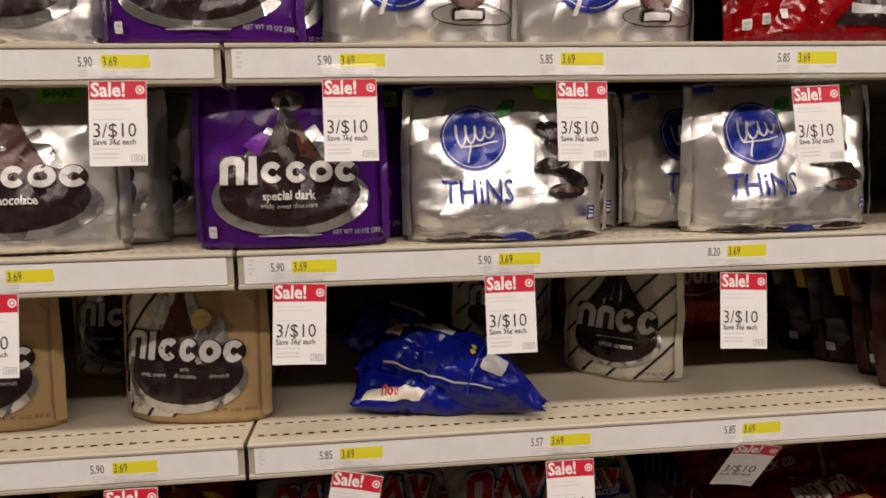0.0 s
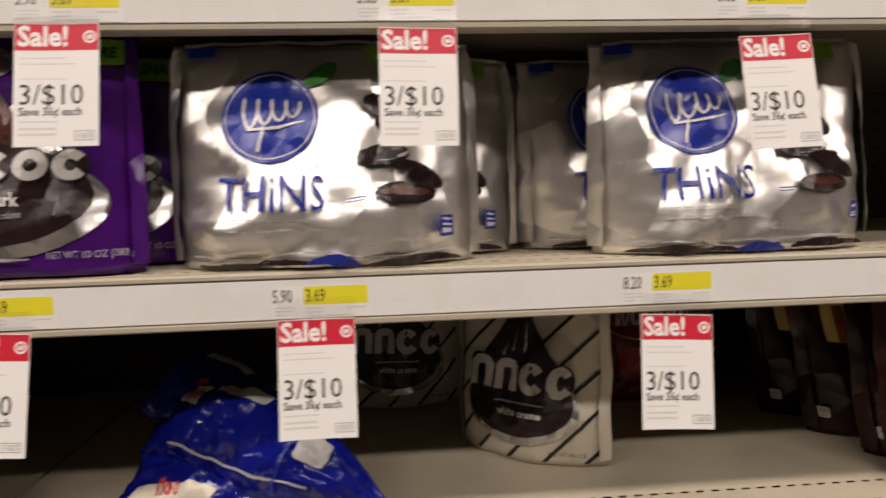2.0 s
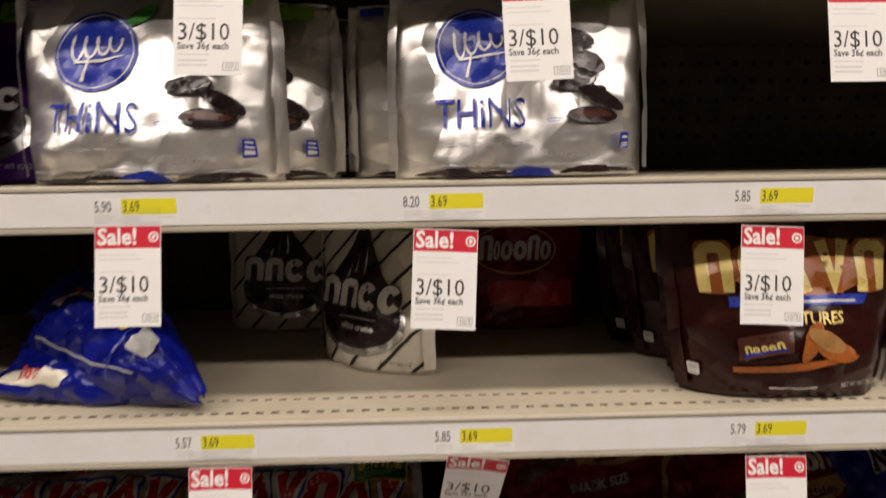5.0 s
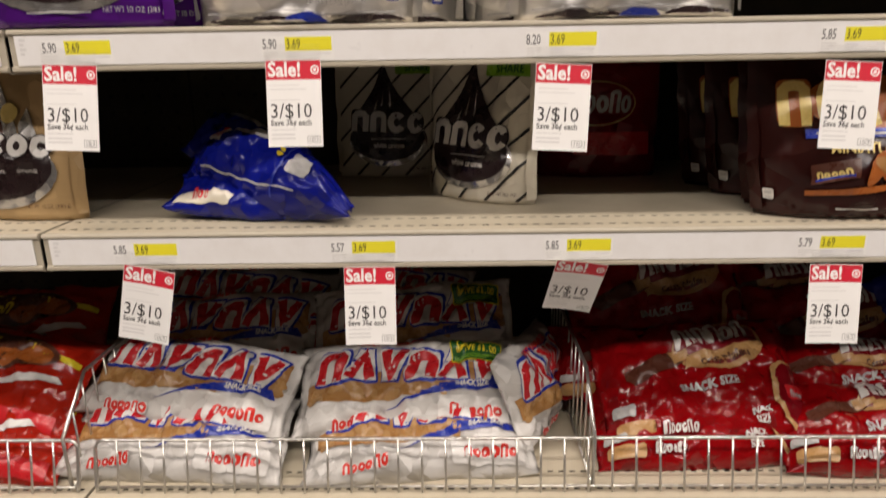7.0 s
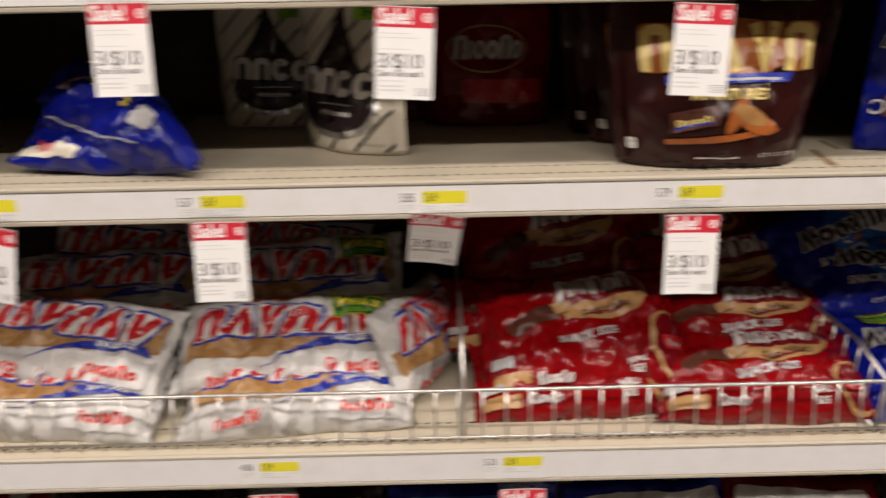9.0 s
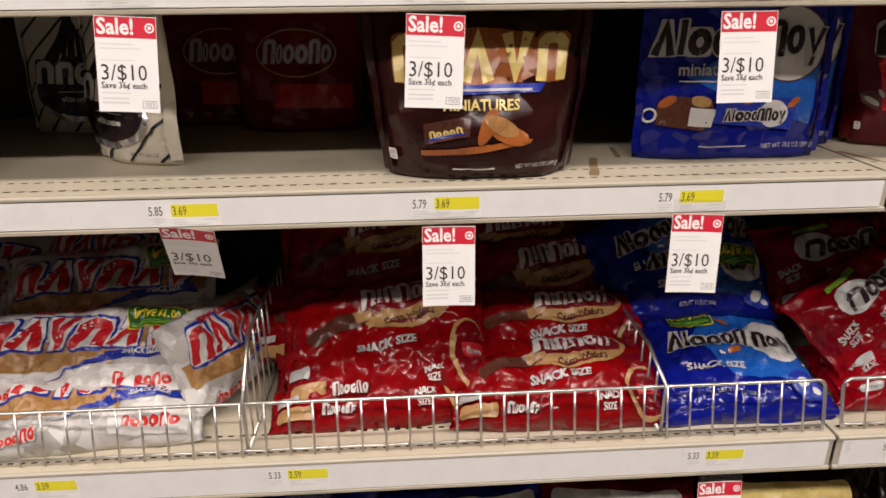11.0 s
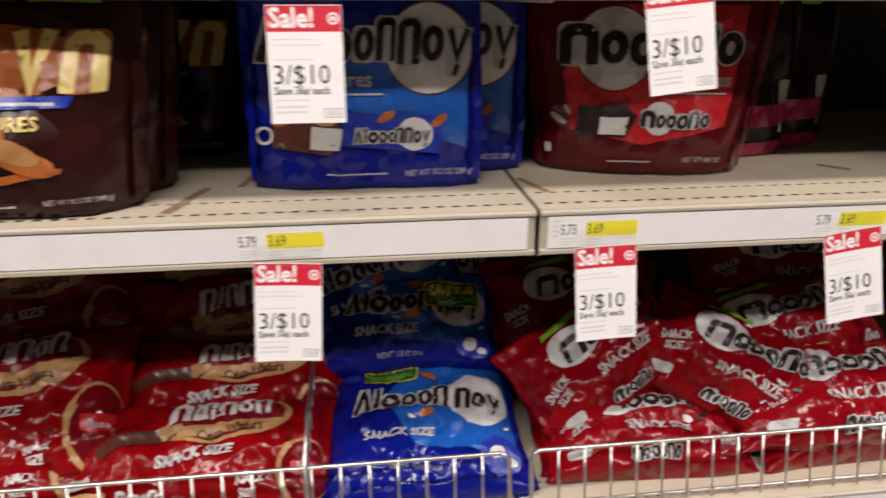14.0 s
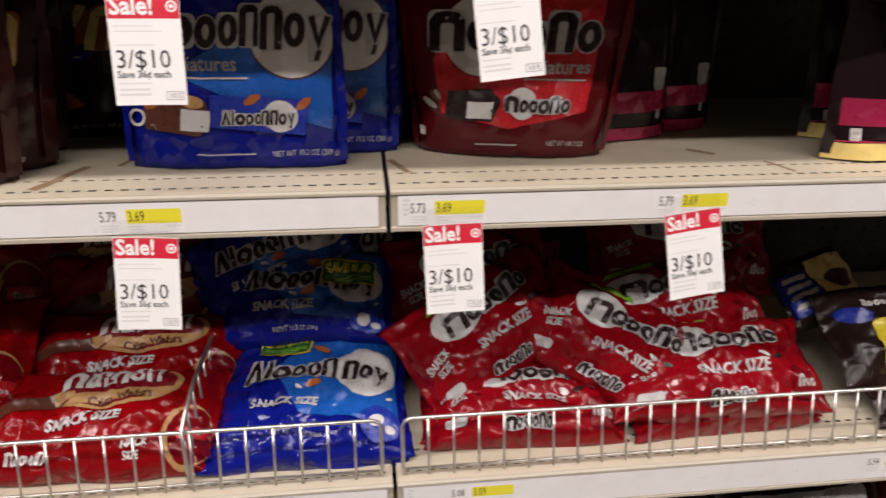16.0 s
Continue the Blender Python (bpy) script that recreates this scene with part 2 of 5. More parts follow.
def flat_text(text, size, u, v, align="CENTER", slant=0.0, bold=0.0, turn=0.0, stretch=1.0):
    cu = bpy.data.curves.new("t", "FONT")
    cu.body, cu.size, cu.align_x, cu.shear, cu.offset = text, size, align, slant, bold
    cu.resolution_u = 2
    ob = bpy.data.objects.new("t", cu)
    me = ob.to_mesh()
    bm = bmesh.new()
    bm.from_mesh(me)
    ob.to_mesh_clear()
    bpy.data.objects.remove(ob)
    bpy.data.curves.remove(cu)
    m = Matrix.Translation((u, v, 0)) @ Matrix.Rotation(radians(turn), 4, "Z") @ Matrix.Diagonal((stretch, 1, 1, 1))
    bmesh.ops.transform(bm, matrix=m, verts=bm.verts)
    return bm


def merged(bms):
    out = bmesh.new()
    for b in bms:
        me = bpy.data.meshes.new("m")
        b.to_mesh(me)
        b.free()
        out.from_mesh(me)
        bpy.data.meshes.remove(me)
    return out


def wrap(bm, surface, off):
    """Lays a flat drawing onto a surface, cut along the surface's own grid."""
    lo_u, hi_u = min(v.co.x for v in bm.verts), max(v.co.x for v in bm.verts)
    lo_v, hi_v = min(v.co.y for v in bm.verts), max(v.co.y for v in bm.verts)
    for axis, lines, lo, hi in ((0, surface.us, lo_u, hi_u), (1, surface.vs, lo_v, hi_v)):
        for x in lines:
            if lo < x < hi:
                co, no = [0, 0, 0], [0, 0, 0]
                co[axis], no[axis] = x, 1
                bmesh.ops.bisect_plane(bm, geom=bm.verts[:] + bm.edges[:] + bm.faces[:], dist=1e-6, plane_co=co, plane_no=no)
    for f in bm.faces:
        if f.normal.z < 0:
            f.normal_flip()
    # every four-sided piece is folded along the same diagonal as the film below it
    for f in [f for f in bm.faces if len(f.verts) == 4]:
        q = sorted(f.verts, key=lambda v: v.co.x + v.co.y)
        if not any(q[0] in e.verts and q[3] in e.verts for e in f.edges):
            bmesh.utils.face_split(f, q[0], q[3])
    for v in bm.verts:
        v.co = Vector(surface.at(v.co.x, v.co.y, off))
    return bm


def rect(u0, v0, u1, v1, slant=0.0):
    k = slant * (v1 - v0)
    return [(u0, v0), (u1, v0), (u1 + k, v1), (u0 + k, v1)]


def rounded(u0, v0, u1, v1, r, slant=0.0, seg=4):
    pts = []
    for cu, cv, a in ((u1 - r, v1 - r, 0), (u0 + r, v1 - r, 90), (u0 + r, v0 + r, 180), (u1 - r, v0 + r, 270)):
        for k in range(seg + 1):
            t = radians(a + 90 * k / seg)
            u, v = cu + r * math.cos(t), cv + r * math.sin(t)
            pts.append((u + slant * (v - v0), v))
    return pts


def ellipse(u, v, a, b, turn=0.0, n=28, start=0.0, end=360.0):
    c, s = math.cos(radians(turn)), math.sin(radians(turn))
    out = []
    for k in range(n):
        t = radians(start + (end - start) * k / (n if end - start >= 360 else n - 1))
        x, y = a * math.cos(t), b * math.sin(t)
        out.append((u + c * x - s * y, v + s * x + c * y))
    return out


def ring(u, v, a, b, width, n=32):
    outer, inner = ellipse(u, v, a, b, n=n), ellipse(u, v, a - width, b - width, n=n)
    return [[outer[k], outer[(k + 1) % n], inner[(k + 1) % n], inner[k]] for k in range(n)]


def ribbon(pts, t, closed=False):
    """Quads of a band of width t along a line of points."""
    n, sides = len(pts), []
    for k, (x, y) in enumerate(pts):
        ax, ay = pts[(k - 1) % n] if closed or k else pts[0]
        bx, by = pts[(k + 1) % n] if closed or k < n - 1 else pts[-1]
        d1, d2 = Vector((x - ax, y - ay)), Vector((bx - x, by - y))
        d1, d2 = (d1 if d1.length else d2).normalized(), (d2 if d2.length else d1).normalized()
        m = (d1 + d2).normalized()
        s = t / 2 / max(m.dot(d1), 0.5)
        sides.append(((x - m.y * s, y + m.x * s), (x + m.y * s, y - m.x * s)))
    return [[sides[k][1], sides[(k + 1) % n][1], sides[(k + 1) % n][0], sides[k][0]] for k in range(n if closed else n - 1)]


def stroke(kind, x, w, h, dv, height):
    """One plain band shape of a maker's mark: an arch, a ring, an open ring, a bar or a chevron."""
    t = min(0.34 * w, (0.30 if height > 0.016 else 0.36) * h)
    l, r, lo, hi = x + t / 2, x + w - t / 2, dv, dv + h
    if kind in "oOb":
        return ribbon(ellipse(x + w / 2, dv + h / 2, (w - t) / 2, (h - t) / 2, n=16), t, True)
    if kind == "c":
        return ribbon(ellipse(x + w / 2, dv + h / 2, (w - t) / 2, (h - t) / 2, n=14, start=35, end=330), t)
    if kind == "l":
        return [rect(x + w * 0.14, lo, x + w * 0.86, hi)]
    if kind == "v":
        return ribbon([(l, lo), (x + w / 2, hi - t * 0.6), (r, lo)], t)
    if kind == "w":
        return ribbon([(l, hi), (x + w / 2, lo + t * 0.6), (r, hi)], t)
    if kind == "y":
        return ribbon([(l, hi), (x + w / 2, lo + h * 0.2), (r, hi)], t * 0.8) + [[(x + w * 0.30, lo - height * 0.24), (x + w * 0.52, lo - height * 0.24), (x + w * 0.62, lo), (x + w * 0.42, lo)]]
    return ribbon([(l, lo), (l, hi - t), (l + t * 0.35, hi - t * 0.6), (l + t * 0.9, hi - t / 2), (r - t * 0.9, hi - t / 2), (r - t * 0.35, hi - t * 0.6), (r, hi - t), (r, lo)], t)


def wordmark(u, v, height, widths, gap=0.0012, slant=0.0, grow=0.0, turn=0.0, bob=0.0, kinds=""):
    """A plain row of bands, rings and wedges (solid where grown), u at its middle and v at its foot, that stands for a maker's mark."""
    total = sum(widths) + gap * (len(widths) - 1)
    x, out = -total / 2, []
    c, s = math.cos(radians(turn)), math.sin(radians(turn))
    for k, w in enumerate(widths):
        kind = kinds[k] if k < len(kinds) else "Bbob"[k % 4]
        h = height * (1.0 if kind in "BOlvwC" else 0.78)
        dv = bob * math.sin(k * 1.7)
        g = grow
        if not g:
            for piece in stroke(kind.replace("C", "c"), x, w, h, dv, height):
                piece = [(a + slant * b, b) for a, b in piece]
                out.append([(u + c * a - s * b, v + s * a + c * b) for a, b in piece])
            x += w + gap
            continue
        if kind in "oOcC":
            pts = ellipse(x + w / 2, h / 2 + dv, w / 2 + g, h / 2 + g, n=18)
        elif kind == "v":
            pts = [(x - g, dv - g), (x + w + g, dv - g), (x + w * 0.68 + g, h + dv + g), (x + w * 0.32 - g, h + dv + g)]
        elif kind == "w":
            pts = [(x + w * 0.30 - g, dv - g), (x + w * 0.70 + g, dv - g), (x + w + g, h + dv + g), (x - g, h + dv + g)]
        elif kind == "y":
            pts = [(x + w * 0.15 - g, dv - height * 0.24 - g), (x + w * 0.50 + g, dv - height * 0.24 - g), (x + w + g, h + dv + g), (x - g, h + dv + g)]
        else:
            pts = rounded(x - g, dv - g, x + w + g, h + dv + g, min(w, h) * 0.2 + g * 0.5, 0.0, 3)
        pts = [(a + slant * b, b) for a, b in pts]
        out.append([(u + c * a - s * b, v + s * a + c * b) for a, b in pts])
        x += w + gap
    return out


def small_lines(u, v, width, rows, pitch, thick, seed=0):
    rnd = random.Random(seed)
    return [rect(u, v - k * pitch, u + width * (0.55 + 0.45 * rnd.random()), v - k * pitch + thick) for k in range(rows)]


# ---- price labels on the strips ----
def price_label(level, x, old, now):
    z, f, face = SHELVES[level]
    thing = tagged(new("price_label"), "white shelf price label with a yellow price patch", "price label", "shelf price labels")
    thing.location = (x, f - 0.0006, z - 0.0095)
    flat = Surface([0, 0.07], [-0.03, 0.002], lambda u, v: (u, -0.0001, v))
    h = 0.0225 if face < 0.04 else 0.03
    part("paper", wrap(flat_polygons([rect(-0.001, -h, 0.0665, -0.0006)]), flat, 0.0), M_CARD, thing)
    part("yellow_patch", wrap(flat_polygons([rect(0.0215, -0.0135, 0.0645, -0.0012)]), flat, 0.00005), M_YELLOW, thing, "bright yellow printed price patch")
    part("old_price", wrap(flat_text(old, 0.0125, 0.0005, -0.0115, "LEFT", bold=0.0002, stretch=0.62), flat, 0.0001), M_DGREY, thing)
    part("new_price", wrap(flat_text(now, 0.0125, 0.0225, -0.0115, "LEFT", stretch=0.62), flat, 0.0001), M_BLACK, thing)
    lines = small_lines(0.0225, -0.0165, 0.013, 2, 0.0026, 0.001) + small_lines(0.001, -0.0155, 0.014, 3, 0.0024, 0.0009, 2) + [rect(0.05, -0.0165, 0.063, -0.0156)] + [rect(0.0225, -0.0215, 0.052, -0.0205)]
    tagged(part("small_print", wrap(flat_polygons(lines), flat, 0.0001), M_PALE, thing), kind="stuff")
    return thing


LABELS = [(1, -0.130, "5.90"), (1, 0.087, "5.90"), (1, 0.302, "5.85"), (1, 0.548, "5.85"), (1, 0.800, "5.85"),
          (2, -0.232, "5.90"), (2, 0.033, "5.90"), (2, 0.238, "5.90"), (2, 0.480, "8.20"), (2, 0.746, "5.85"), (2, 1.000, "5.79"), (2, 1.262, "5.79"),
          (3, -0.150, "5.90"), (3, 0.072, "5.85"), (3, 0.290, "5.57"), (3, 0.502, "5.85"), (3, 0.748, "5.79"), (3, 0.986, "5.79"), (3, 1.237, "5.73"), (3, 1.457, "5.79"),
          (4, 0.315, "4.86"), (4, 0.583, "5.33"), (4, 1.048, "5.33"), (4, 1.275, "5.08"), (4, 1.730, "5.54")]
for level, x, old in LABELS:
    price_label(level, x, old, "3.69" if level < 4 else "3.59")


# ---- hanging sale tags ----
def sale_tag(bend=0.0):
    thing = tagged(new("sale_tag"), "white card sale tag with red header in a clear holder", "sale tag", "hanging sale tags")
    w, h = 0.0505, 0.0770
    us = np.linspace(0, w, 4)
    vs = np.linspace(-h, 0, 21)

    def shape(u, v):
        s = -v / h
        # the clear holder lets the card swing out; a bent one curls towards the aisle
        out = min(s / 0.30, 1)
        y = -0.0015 - 0.013 * s - bend * out + 0.0012 * math.sin(u * 60)
        z = v + out * (0.30 * h - math.sqrt(max((0.30 * h) ** 2 - bend ** 2, 0)))
        return (u, y, z)

    sheet = Surface(us, vs, shape)
    n = len(us)
    verts = [tuple(p) for row in sheet.p for p in row] + [(p[0], p[1] + 0.0004, p[2]) for row in sheet.p for p in row]
    k = n * len(vs)
    faces = []
    for j in range(len(vs) - 1):
        for i in range(n - 1):
            a, b, c, d = j * n + i, j * n + i + 1, (j + 1) * n + i + 1, (j + 1) * n + i
            faces += [(a, b, c, d), (d + k, c + k, b + k, a + k)]
    mesh_object("card", verts, faces, M_CARD, thing, smooth=True)
    part("header", wrap(flat_polygons([rect(0.0004, -0.0172, w - 0.0004, -0.0006)]), sheet, 0.00008), M_RED, thing, "red printed header band")
    part("sale_word", wrap(flat_text("Sale!", 0.0178, 0.0018, -0.0142, "LEFT", bold=0.0005, stretch=0.92), sheet, 0.00014), M_WHITE, thing, "bold white lettering")
    part("round_mark", wrap(flat_polygons(ring(0.0448, -0.0088, 0.0040, 0.0040, 0.0013, 20) + [ellipse(0.0448, -0.0088, 0.0016, 0.0016, n=12)]), sheet, 0.00014), M_WHITE, thing, "white ring and dot")
    part("offer", wrap(flat_text("3/$10", 0.0182, 0.0025, -0.0510, "LEFT", stretch=0.92), sheet, 0.00014), M_BLACK, thing, "large black price lettering")
    part("saving", wrap(flat_text("Save 36\u00a2 each", 0.0072, 0.0028, -0.0578, "LEFT", bold=0.0001, stretch=0.93), sheet, 0.00014), M_BLACK, thing)
    fine = small_lines(0.003, -0.0225, 0.042, 2, 0.0036, 0.0007, 3) + small_lines(0.003, -0.0355, 0.042, 1, 0.0036, 0.0007, 4) + small_lines(0.003, -0.0622, 0.028, 1, 0.003, 0.001, 5) + small_lines(0.003, -0.0668, 0.024, 2, 0.0035, 0.0015, 6)
    tagged(part("small_print", wrap(flat_polygons(fine), sheet, 0.0001), M_PALE, thing), kind="stuff")
    frame_lines = [rect(0.036, -0.0735, 0.048, -0.0731), rect(0.036, -0.0678, 0.048, -0.0674), rect(0.036, -0.0731, 0.0364, -0.0678), rect(0.0476, -0.0731, 0.048, -0.0678)]
    part("date_box", merged([wrap(flat_polygons(frame_lines), sheet, 0.0001), wrap(flat_text("10/3", 0.0052, 0.042, -0.0722), sheet, 0.0001)]), M_DGREY, thing)
    verts = [(0.0, 0.0005, 0.014), (w, 0.0005, 0.014), (w, -0.0022, 0.004), (0, -0.0022, 0.004), (w, -0.002, -0.003), (0, -0.002, -0.003)]
    verts += [(x, y + 0.0005, z) for x, y, z in verts]
    mesh_object("clear_holder", verts, [(0, 1, 2, 3), (3, 2, 4, 5), (9, 8, 7, 6), (11, 10, 8, 9)], M_CLEAR, thing, "clear plastic holder flap")
    return thing


# level, place along the shelf, drop of the tag's top under the shelf top, turn in its own plane
TAGS = [(1, -0.117, 0.035, 0), (1, 0.092, 0.035, 0), (1, 0.316, 0.039, 1), (1, 0.558, 0.047, -2), (1, 0.806, 0.050, 0),
        (2, -0.246, 0.031, 0), (2, 0.037, 0.031, 2), (2, 0.243, 0.031, 0), (2, 0.489, 0.037, 3), (2, 0.748, 0.039, 3), (2, 1.022, 0.041, 0), (2, 1.284, 0.027, -6),
        (3, -0.134, 0.034, 0), (3, 0.304, 0.034, 0), (3, 0.757, 0.036, 1), (3, 0.998, 0.030, 3), (3, 1.247, 0.029, -2), (3, 1.459, 0.027, -8),
        (4, 0.325, 0.046, 0), (4, 0.600, 0.046, 0), (4, 1.060, 0.046, 0), (4, 1.288, 0.046, 0)]


def tag_pose(level, x, drop, turn, tilt=0):
    z, f, face = SHELVES[level]
    return pose(x, f - 0.010, z - drop, tilt, turn, 0)


first_tag = sale_tag()
first_tag.matrix_world = tag_pose(*TAGS[0])
for row in TAGS[1:]:
    copy_thing(first_tag, tag_pose(*row))
tagged(copy_thing(first_tag, tag_pose(3, 0.087, 0.028, 12, 8)), "white card sale tag swung aside in its clear holder")
tagged(copy_thing(first_tag, tag_pose(3, 0.513, 0.028, 7, 42)), "white card sale tag pushed back under the shelf")


# ---- wire fences on the basket shelf ----
def wire_fence(x0, x1):
    z, f, face = SHELVES[4]
    thing = tagged(new("wire_basket_fence"), "low bright zinc wire fence along the shelf front", "wire fence", "shelf front fences")
    thing.location = (x0, f + 0.009, z)
    thing.rotation_euler = (radians(-13), 0, 0)
    w = x1 - x0
    r = 0.008
    top = 0.062
    outline = [(r * 0.2, 0, 0.004), (0, 0, 0.012), (0, 0, top - r), (r * 0.3, 0, top - r * 0.3), (r, 0, top), (w - r, 0, top), (w - r * 0.3, 0, top - r * 0.3), (w, 0, top - r), (w, 0, 0.012), (w - r * 0.2, 0, 0.004)]
    bm = bmesh.new()
    tube(bm, outline, 0.0021, 8)
    part("top_rail", bm, M_WIRE, thing, smooth=True)
    bm = bmesh.new()
    tube(bm, [(0, 0.001, 0.008), (w, 0.001, 0.008)], 0.0017)
    part("bottom_rail", bm, M_WIRE, thing, smooth=True)
    bm = bmesh.new()
    tube(bm, [(0, -0.003, 0.003), (0, -0.003, top)], 0.0013)
    upright = part("upright", bm, M_WIRE, thing, smooth=True)
    n = round(w / 0.0258)
    for k in range(1, n):
        ob = upright if k == 1 else new("upright", upright.data)
        ob.parent = thing
        ob.location = (k * w / n, 0, 0)
    return thing


def wire_divider(x, tall=0.15):
    z, f, face = SHELVES[4]
    thing = tagged(new("wire_divider"), "bright zinc wire divider between stacks of bags", "wire divider", "basket dividers")
    thing.location = (x, f + 0.014, z)
    bm = bmesh.new()
    tube(bm, [(0, 0, 0.002), (0, 0, 0.068), (0, 0.06, tall), (0, 0.36, tall)], 0.0021, 8)
    part("outline_wire", bm, M_WIRE, thing, smooth=True)
    bm = bmesh.new()
    tube(bm, [(0, 0, 0.006), (0, 0.36, 0.006)], 0.0018)
    part("bottom_rail", bm, M_WIRE, thing, smooth=True)
    for k in range(1, 14):
        y = k * 0.0258
        h = 0.068 + (tall - 0.068) * min(y / 0.06, 1)
        bm = bmesh.new()
        tube(bm, [(0, y, 0.004), (0, y, h)], 0.0013)
        part("upright", bm, M_WIRE, thing, smooth=True)
    return thing


wire_fence(-1.212, -0.010)
wire_fence(0.010, 1.207)
wire_fence(1.228, 2.430)
for x, tall in ((-0.020, 0.12), (0.562, 0.12), (1.020, 0.085)):
    wire_divider(x, tall)


# ---- bags ----
def crease(p, seed, scale):
    v = Vector((p[0] * scale + seed * 3.7, p[1] * scale, seed * 1.3))
    return 1 - 2 * abs(noise.noise(v))


def bag_mesh(name, front, back_fn, material, thing):
    """A closed bag: the sampled front, and a coarser back from back_fn(u, v)."""
    us, vs = front.us, front.vs
    n, m = len(us), len(vs)
    verts = [tuple(p) for row in front.p for p in row]
    faces = [(j * n + i, j * n + i + 1, (j + 1) * n + i + 1, (j + 1) * n + i) for j in range(m - 1) for i in range(n - 1)]
    base = len(verts)
    edge = {}
    for j in range(m):
        for i in range(n):
            if i in (0, n - 1) or j == m - 1:
                edge[i, j] = j * n + i
            else:
                edge[i, j] = len(verts)
                verts.append(tuple(back_fn(us[i], vs[j])))
    for j in range(m - 1):
        for i in range(n - 1):
            faces.append((edge[i, j + 1], edge[i + 1, j + 1], edge[i + 1, j], edge[i, j]))
    for i in range(n - 1):
        lower = [edge[i, 0], edge[i + 1, 0], i + 1, i]
        if len(set(lower)) > 2:
            faces.append(tuple(dict.fromkeys(lower)))
    return mesh_object(name, verts, faces, material, thing, smooth=True)


def pouch_surface(w, h, depth, flare=0.0, seed=0, rough=0.0016, foot=0.0):
    """The front of a stand-up pouch: a gusseted foot, thinning to a flat seal at the top."""

    def shape(u, v):
        a, s = u / (w / 2), v / h
        side = max(1 - abs(a) ** 3.2, 0) ** 0.75
        prof = (1 - s ** 1.6) * (0.72 + 0.28 * math.sin(min(s * 4.2, 1.5708)))
        y = -depth * side * prof
        x = u * (1 + flare * (s - 0.5) * 1.0)
        z = v
        # creases run from the corners and along the seals
        amp = rough * (0.35 + 0.65 * min(1, 6 * (1 - abs(a)) + 0.15)) * (1 - 0.5 * s)
        y += amp * (1.6 * crease((u, v * 0.7), seed, 22) + 0.8 * crease((u * 1.4, v), seed + 5, 55)) - amp * 0.6
        y -= amp * 1.8 * max(crease((u * 0.7 + v * 0.6, v * 0.5 - u * 0.4), seed + 21, 17), 0) ** 3
        x += 0.0018 * noise.noise(Vector((v * 30, seed, 2.0))) * abs(a) ** 3
        z += foot * (1 - a * a) * (1 - s) ** 6 + 0.0015 * noise.noise(Vector((u * 25, seed + 4.0, 1.0))) * s ** 4
        return (x, y, z)

    n, m = 33, 29
    return Surface(np.linspace(-w / 2, w / 2, n), np.linspace(0, h, m), shape)


def pillow_surface(w, h, thick, seed=0, lump=0.006, flat_end=0.07, droop=0.0, taper=0.0):
    """The front of a pillow bag with crimped ends, bulging over the wrapped bars inside."""

    def shape(u, v):
        a, b = u / (w / 2), 2 * v / h - 1
        ea = max(1 - (abs(a) / (1 - flat_end)) ** 3, 0) ** 0.6 if abs(a) < 1 - flat_end else 0
        eb = max(1 - abs(b) ** 3, 0) ** 0.55
        e = ea * eb
        y = -thick * e
        y -= lump * e * (noise.noise(Vector((u * 26 + seed * 5.1, v * 30, seed))) + 0.5 * crease((u, v), seed, 30))
        y -= 0.0026 * crease((u * 1.3, v), seed + 9, 60) * (0.3 + e) + 0.0045 * max(crease((u * 0.8 + v * 0.5, v * 0.6 - u * 0.3), seed + 13, 24), 0) ** 3 * (0.25 + e)
        y -= 0.0030 * (1 - e) * math.sin(v * 260 + 4 * noise.noise(Vector((u * 40, v * 20, seed)))) * min(1, 2.5 * (1 - abs(a)) + 0.2)
        if abs(a) > 1 - flat_end:
            y += 0.003 * math.sin(v * 90 + seed) + 0.002 * noise.noise(Vector((v * 40, seed, 5.0)))
        y += droop * a * a
        x = u * (1 - 0.05 * eb * (1 - ea)) + 0.004 * noise.noise(Vector((v * 18, seed + 2.0, 3.0))) * abs(a) ** 4
        z = v + 0.006 * noise.noise(Vector((u * 14, seed + 7.0, 1.0))) * abs(b) ** 3
        # a slack bag narrows to its ends, most to the one
        z = h * 0.3 + (z - h * 0.3) * (1 - taper * max(a - 0.15, 0) / 0.85 - 0.4 * taper * max(-a - 0.4, 0) / 0.6)
        return (x, y, z)

    return Surface(np.linspace(-w / 2, w / 2, 51), np.linspace(0, h, 33), shape)


def new_bag(name, label, category, group, surface, thick, material):
    thing = tagged(new(name), label, category, group)

    def back(u, v):
        a = u / surface.us[-1]
        b = 2 * v / surface.vs[-1] - 1
        p = surface.at(u, v)
        return (p[0], thick * max(1 - abs(a) ** 3, 0) * max(1 - max(b, -0.7) ** 2, 0) ** 0.6 + 0.0008, p[2])

    bag_mesh("film", surface, back, material, thing)
    return thing


NESTED = {"wordmark": "wordmark_outline", "second_wordmark": "second_wordmark_outline", "small_wordmark": "small_wordmark_outline", "coupon": "coupon_edge", "coupon_line": "coupon_edge", "coupon_text": "coupon_edge", "facts_print": "facts_box", "tab_word": "green_tab", "seal_ring": "blue_seal",
          "coconut_shell": "coconut_half", "window": "window_rim", "window_bar": "window_rim", "window_mark": "window_rim", "wrapper_mark": "bar_wrapper", "wrapper_line": "bar_wrapper", "disc_ridge": "chocolate_disc", "coconut_filling": "chocolate_bar", "bar_text": "blue_bar", "leaf_vein": "mint_leaf", "mark_field": "mark_oval", "wafer_end": "wafer_finger", "stripe": "striped_panel"}
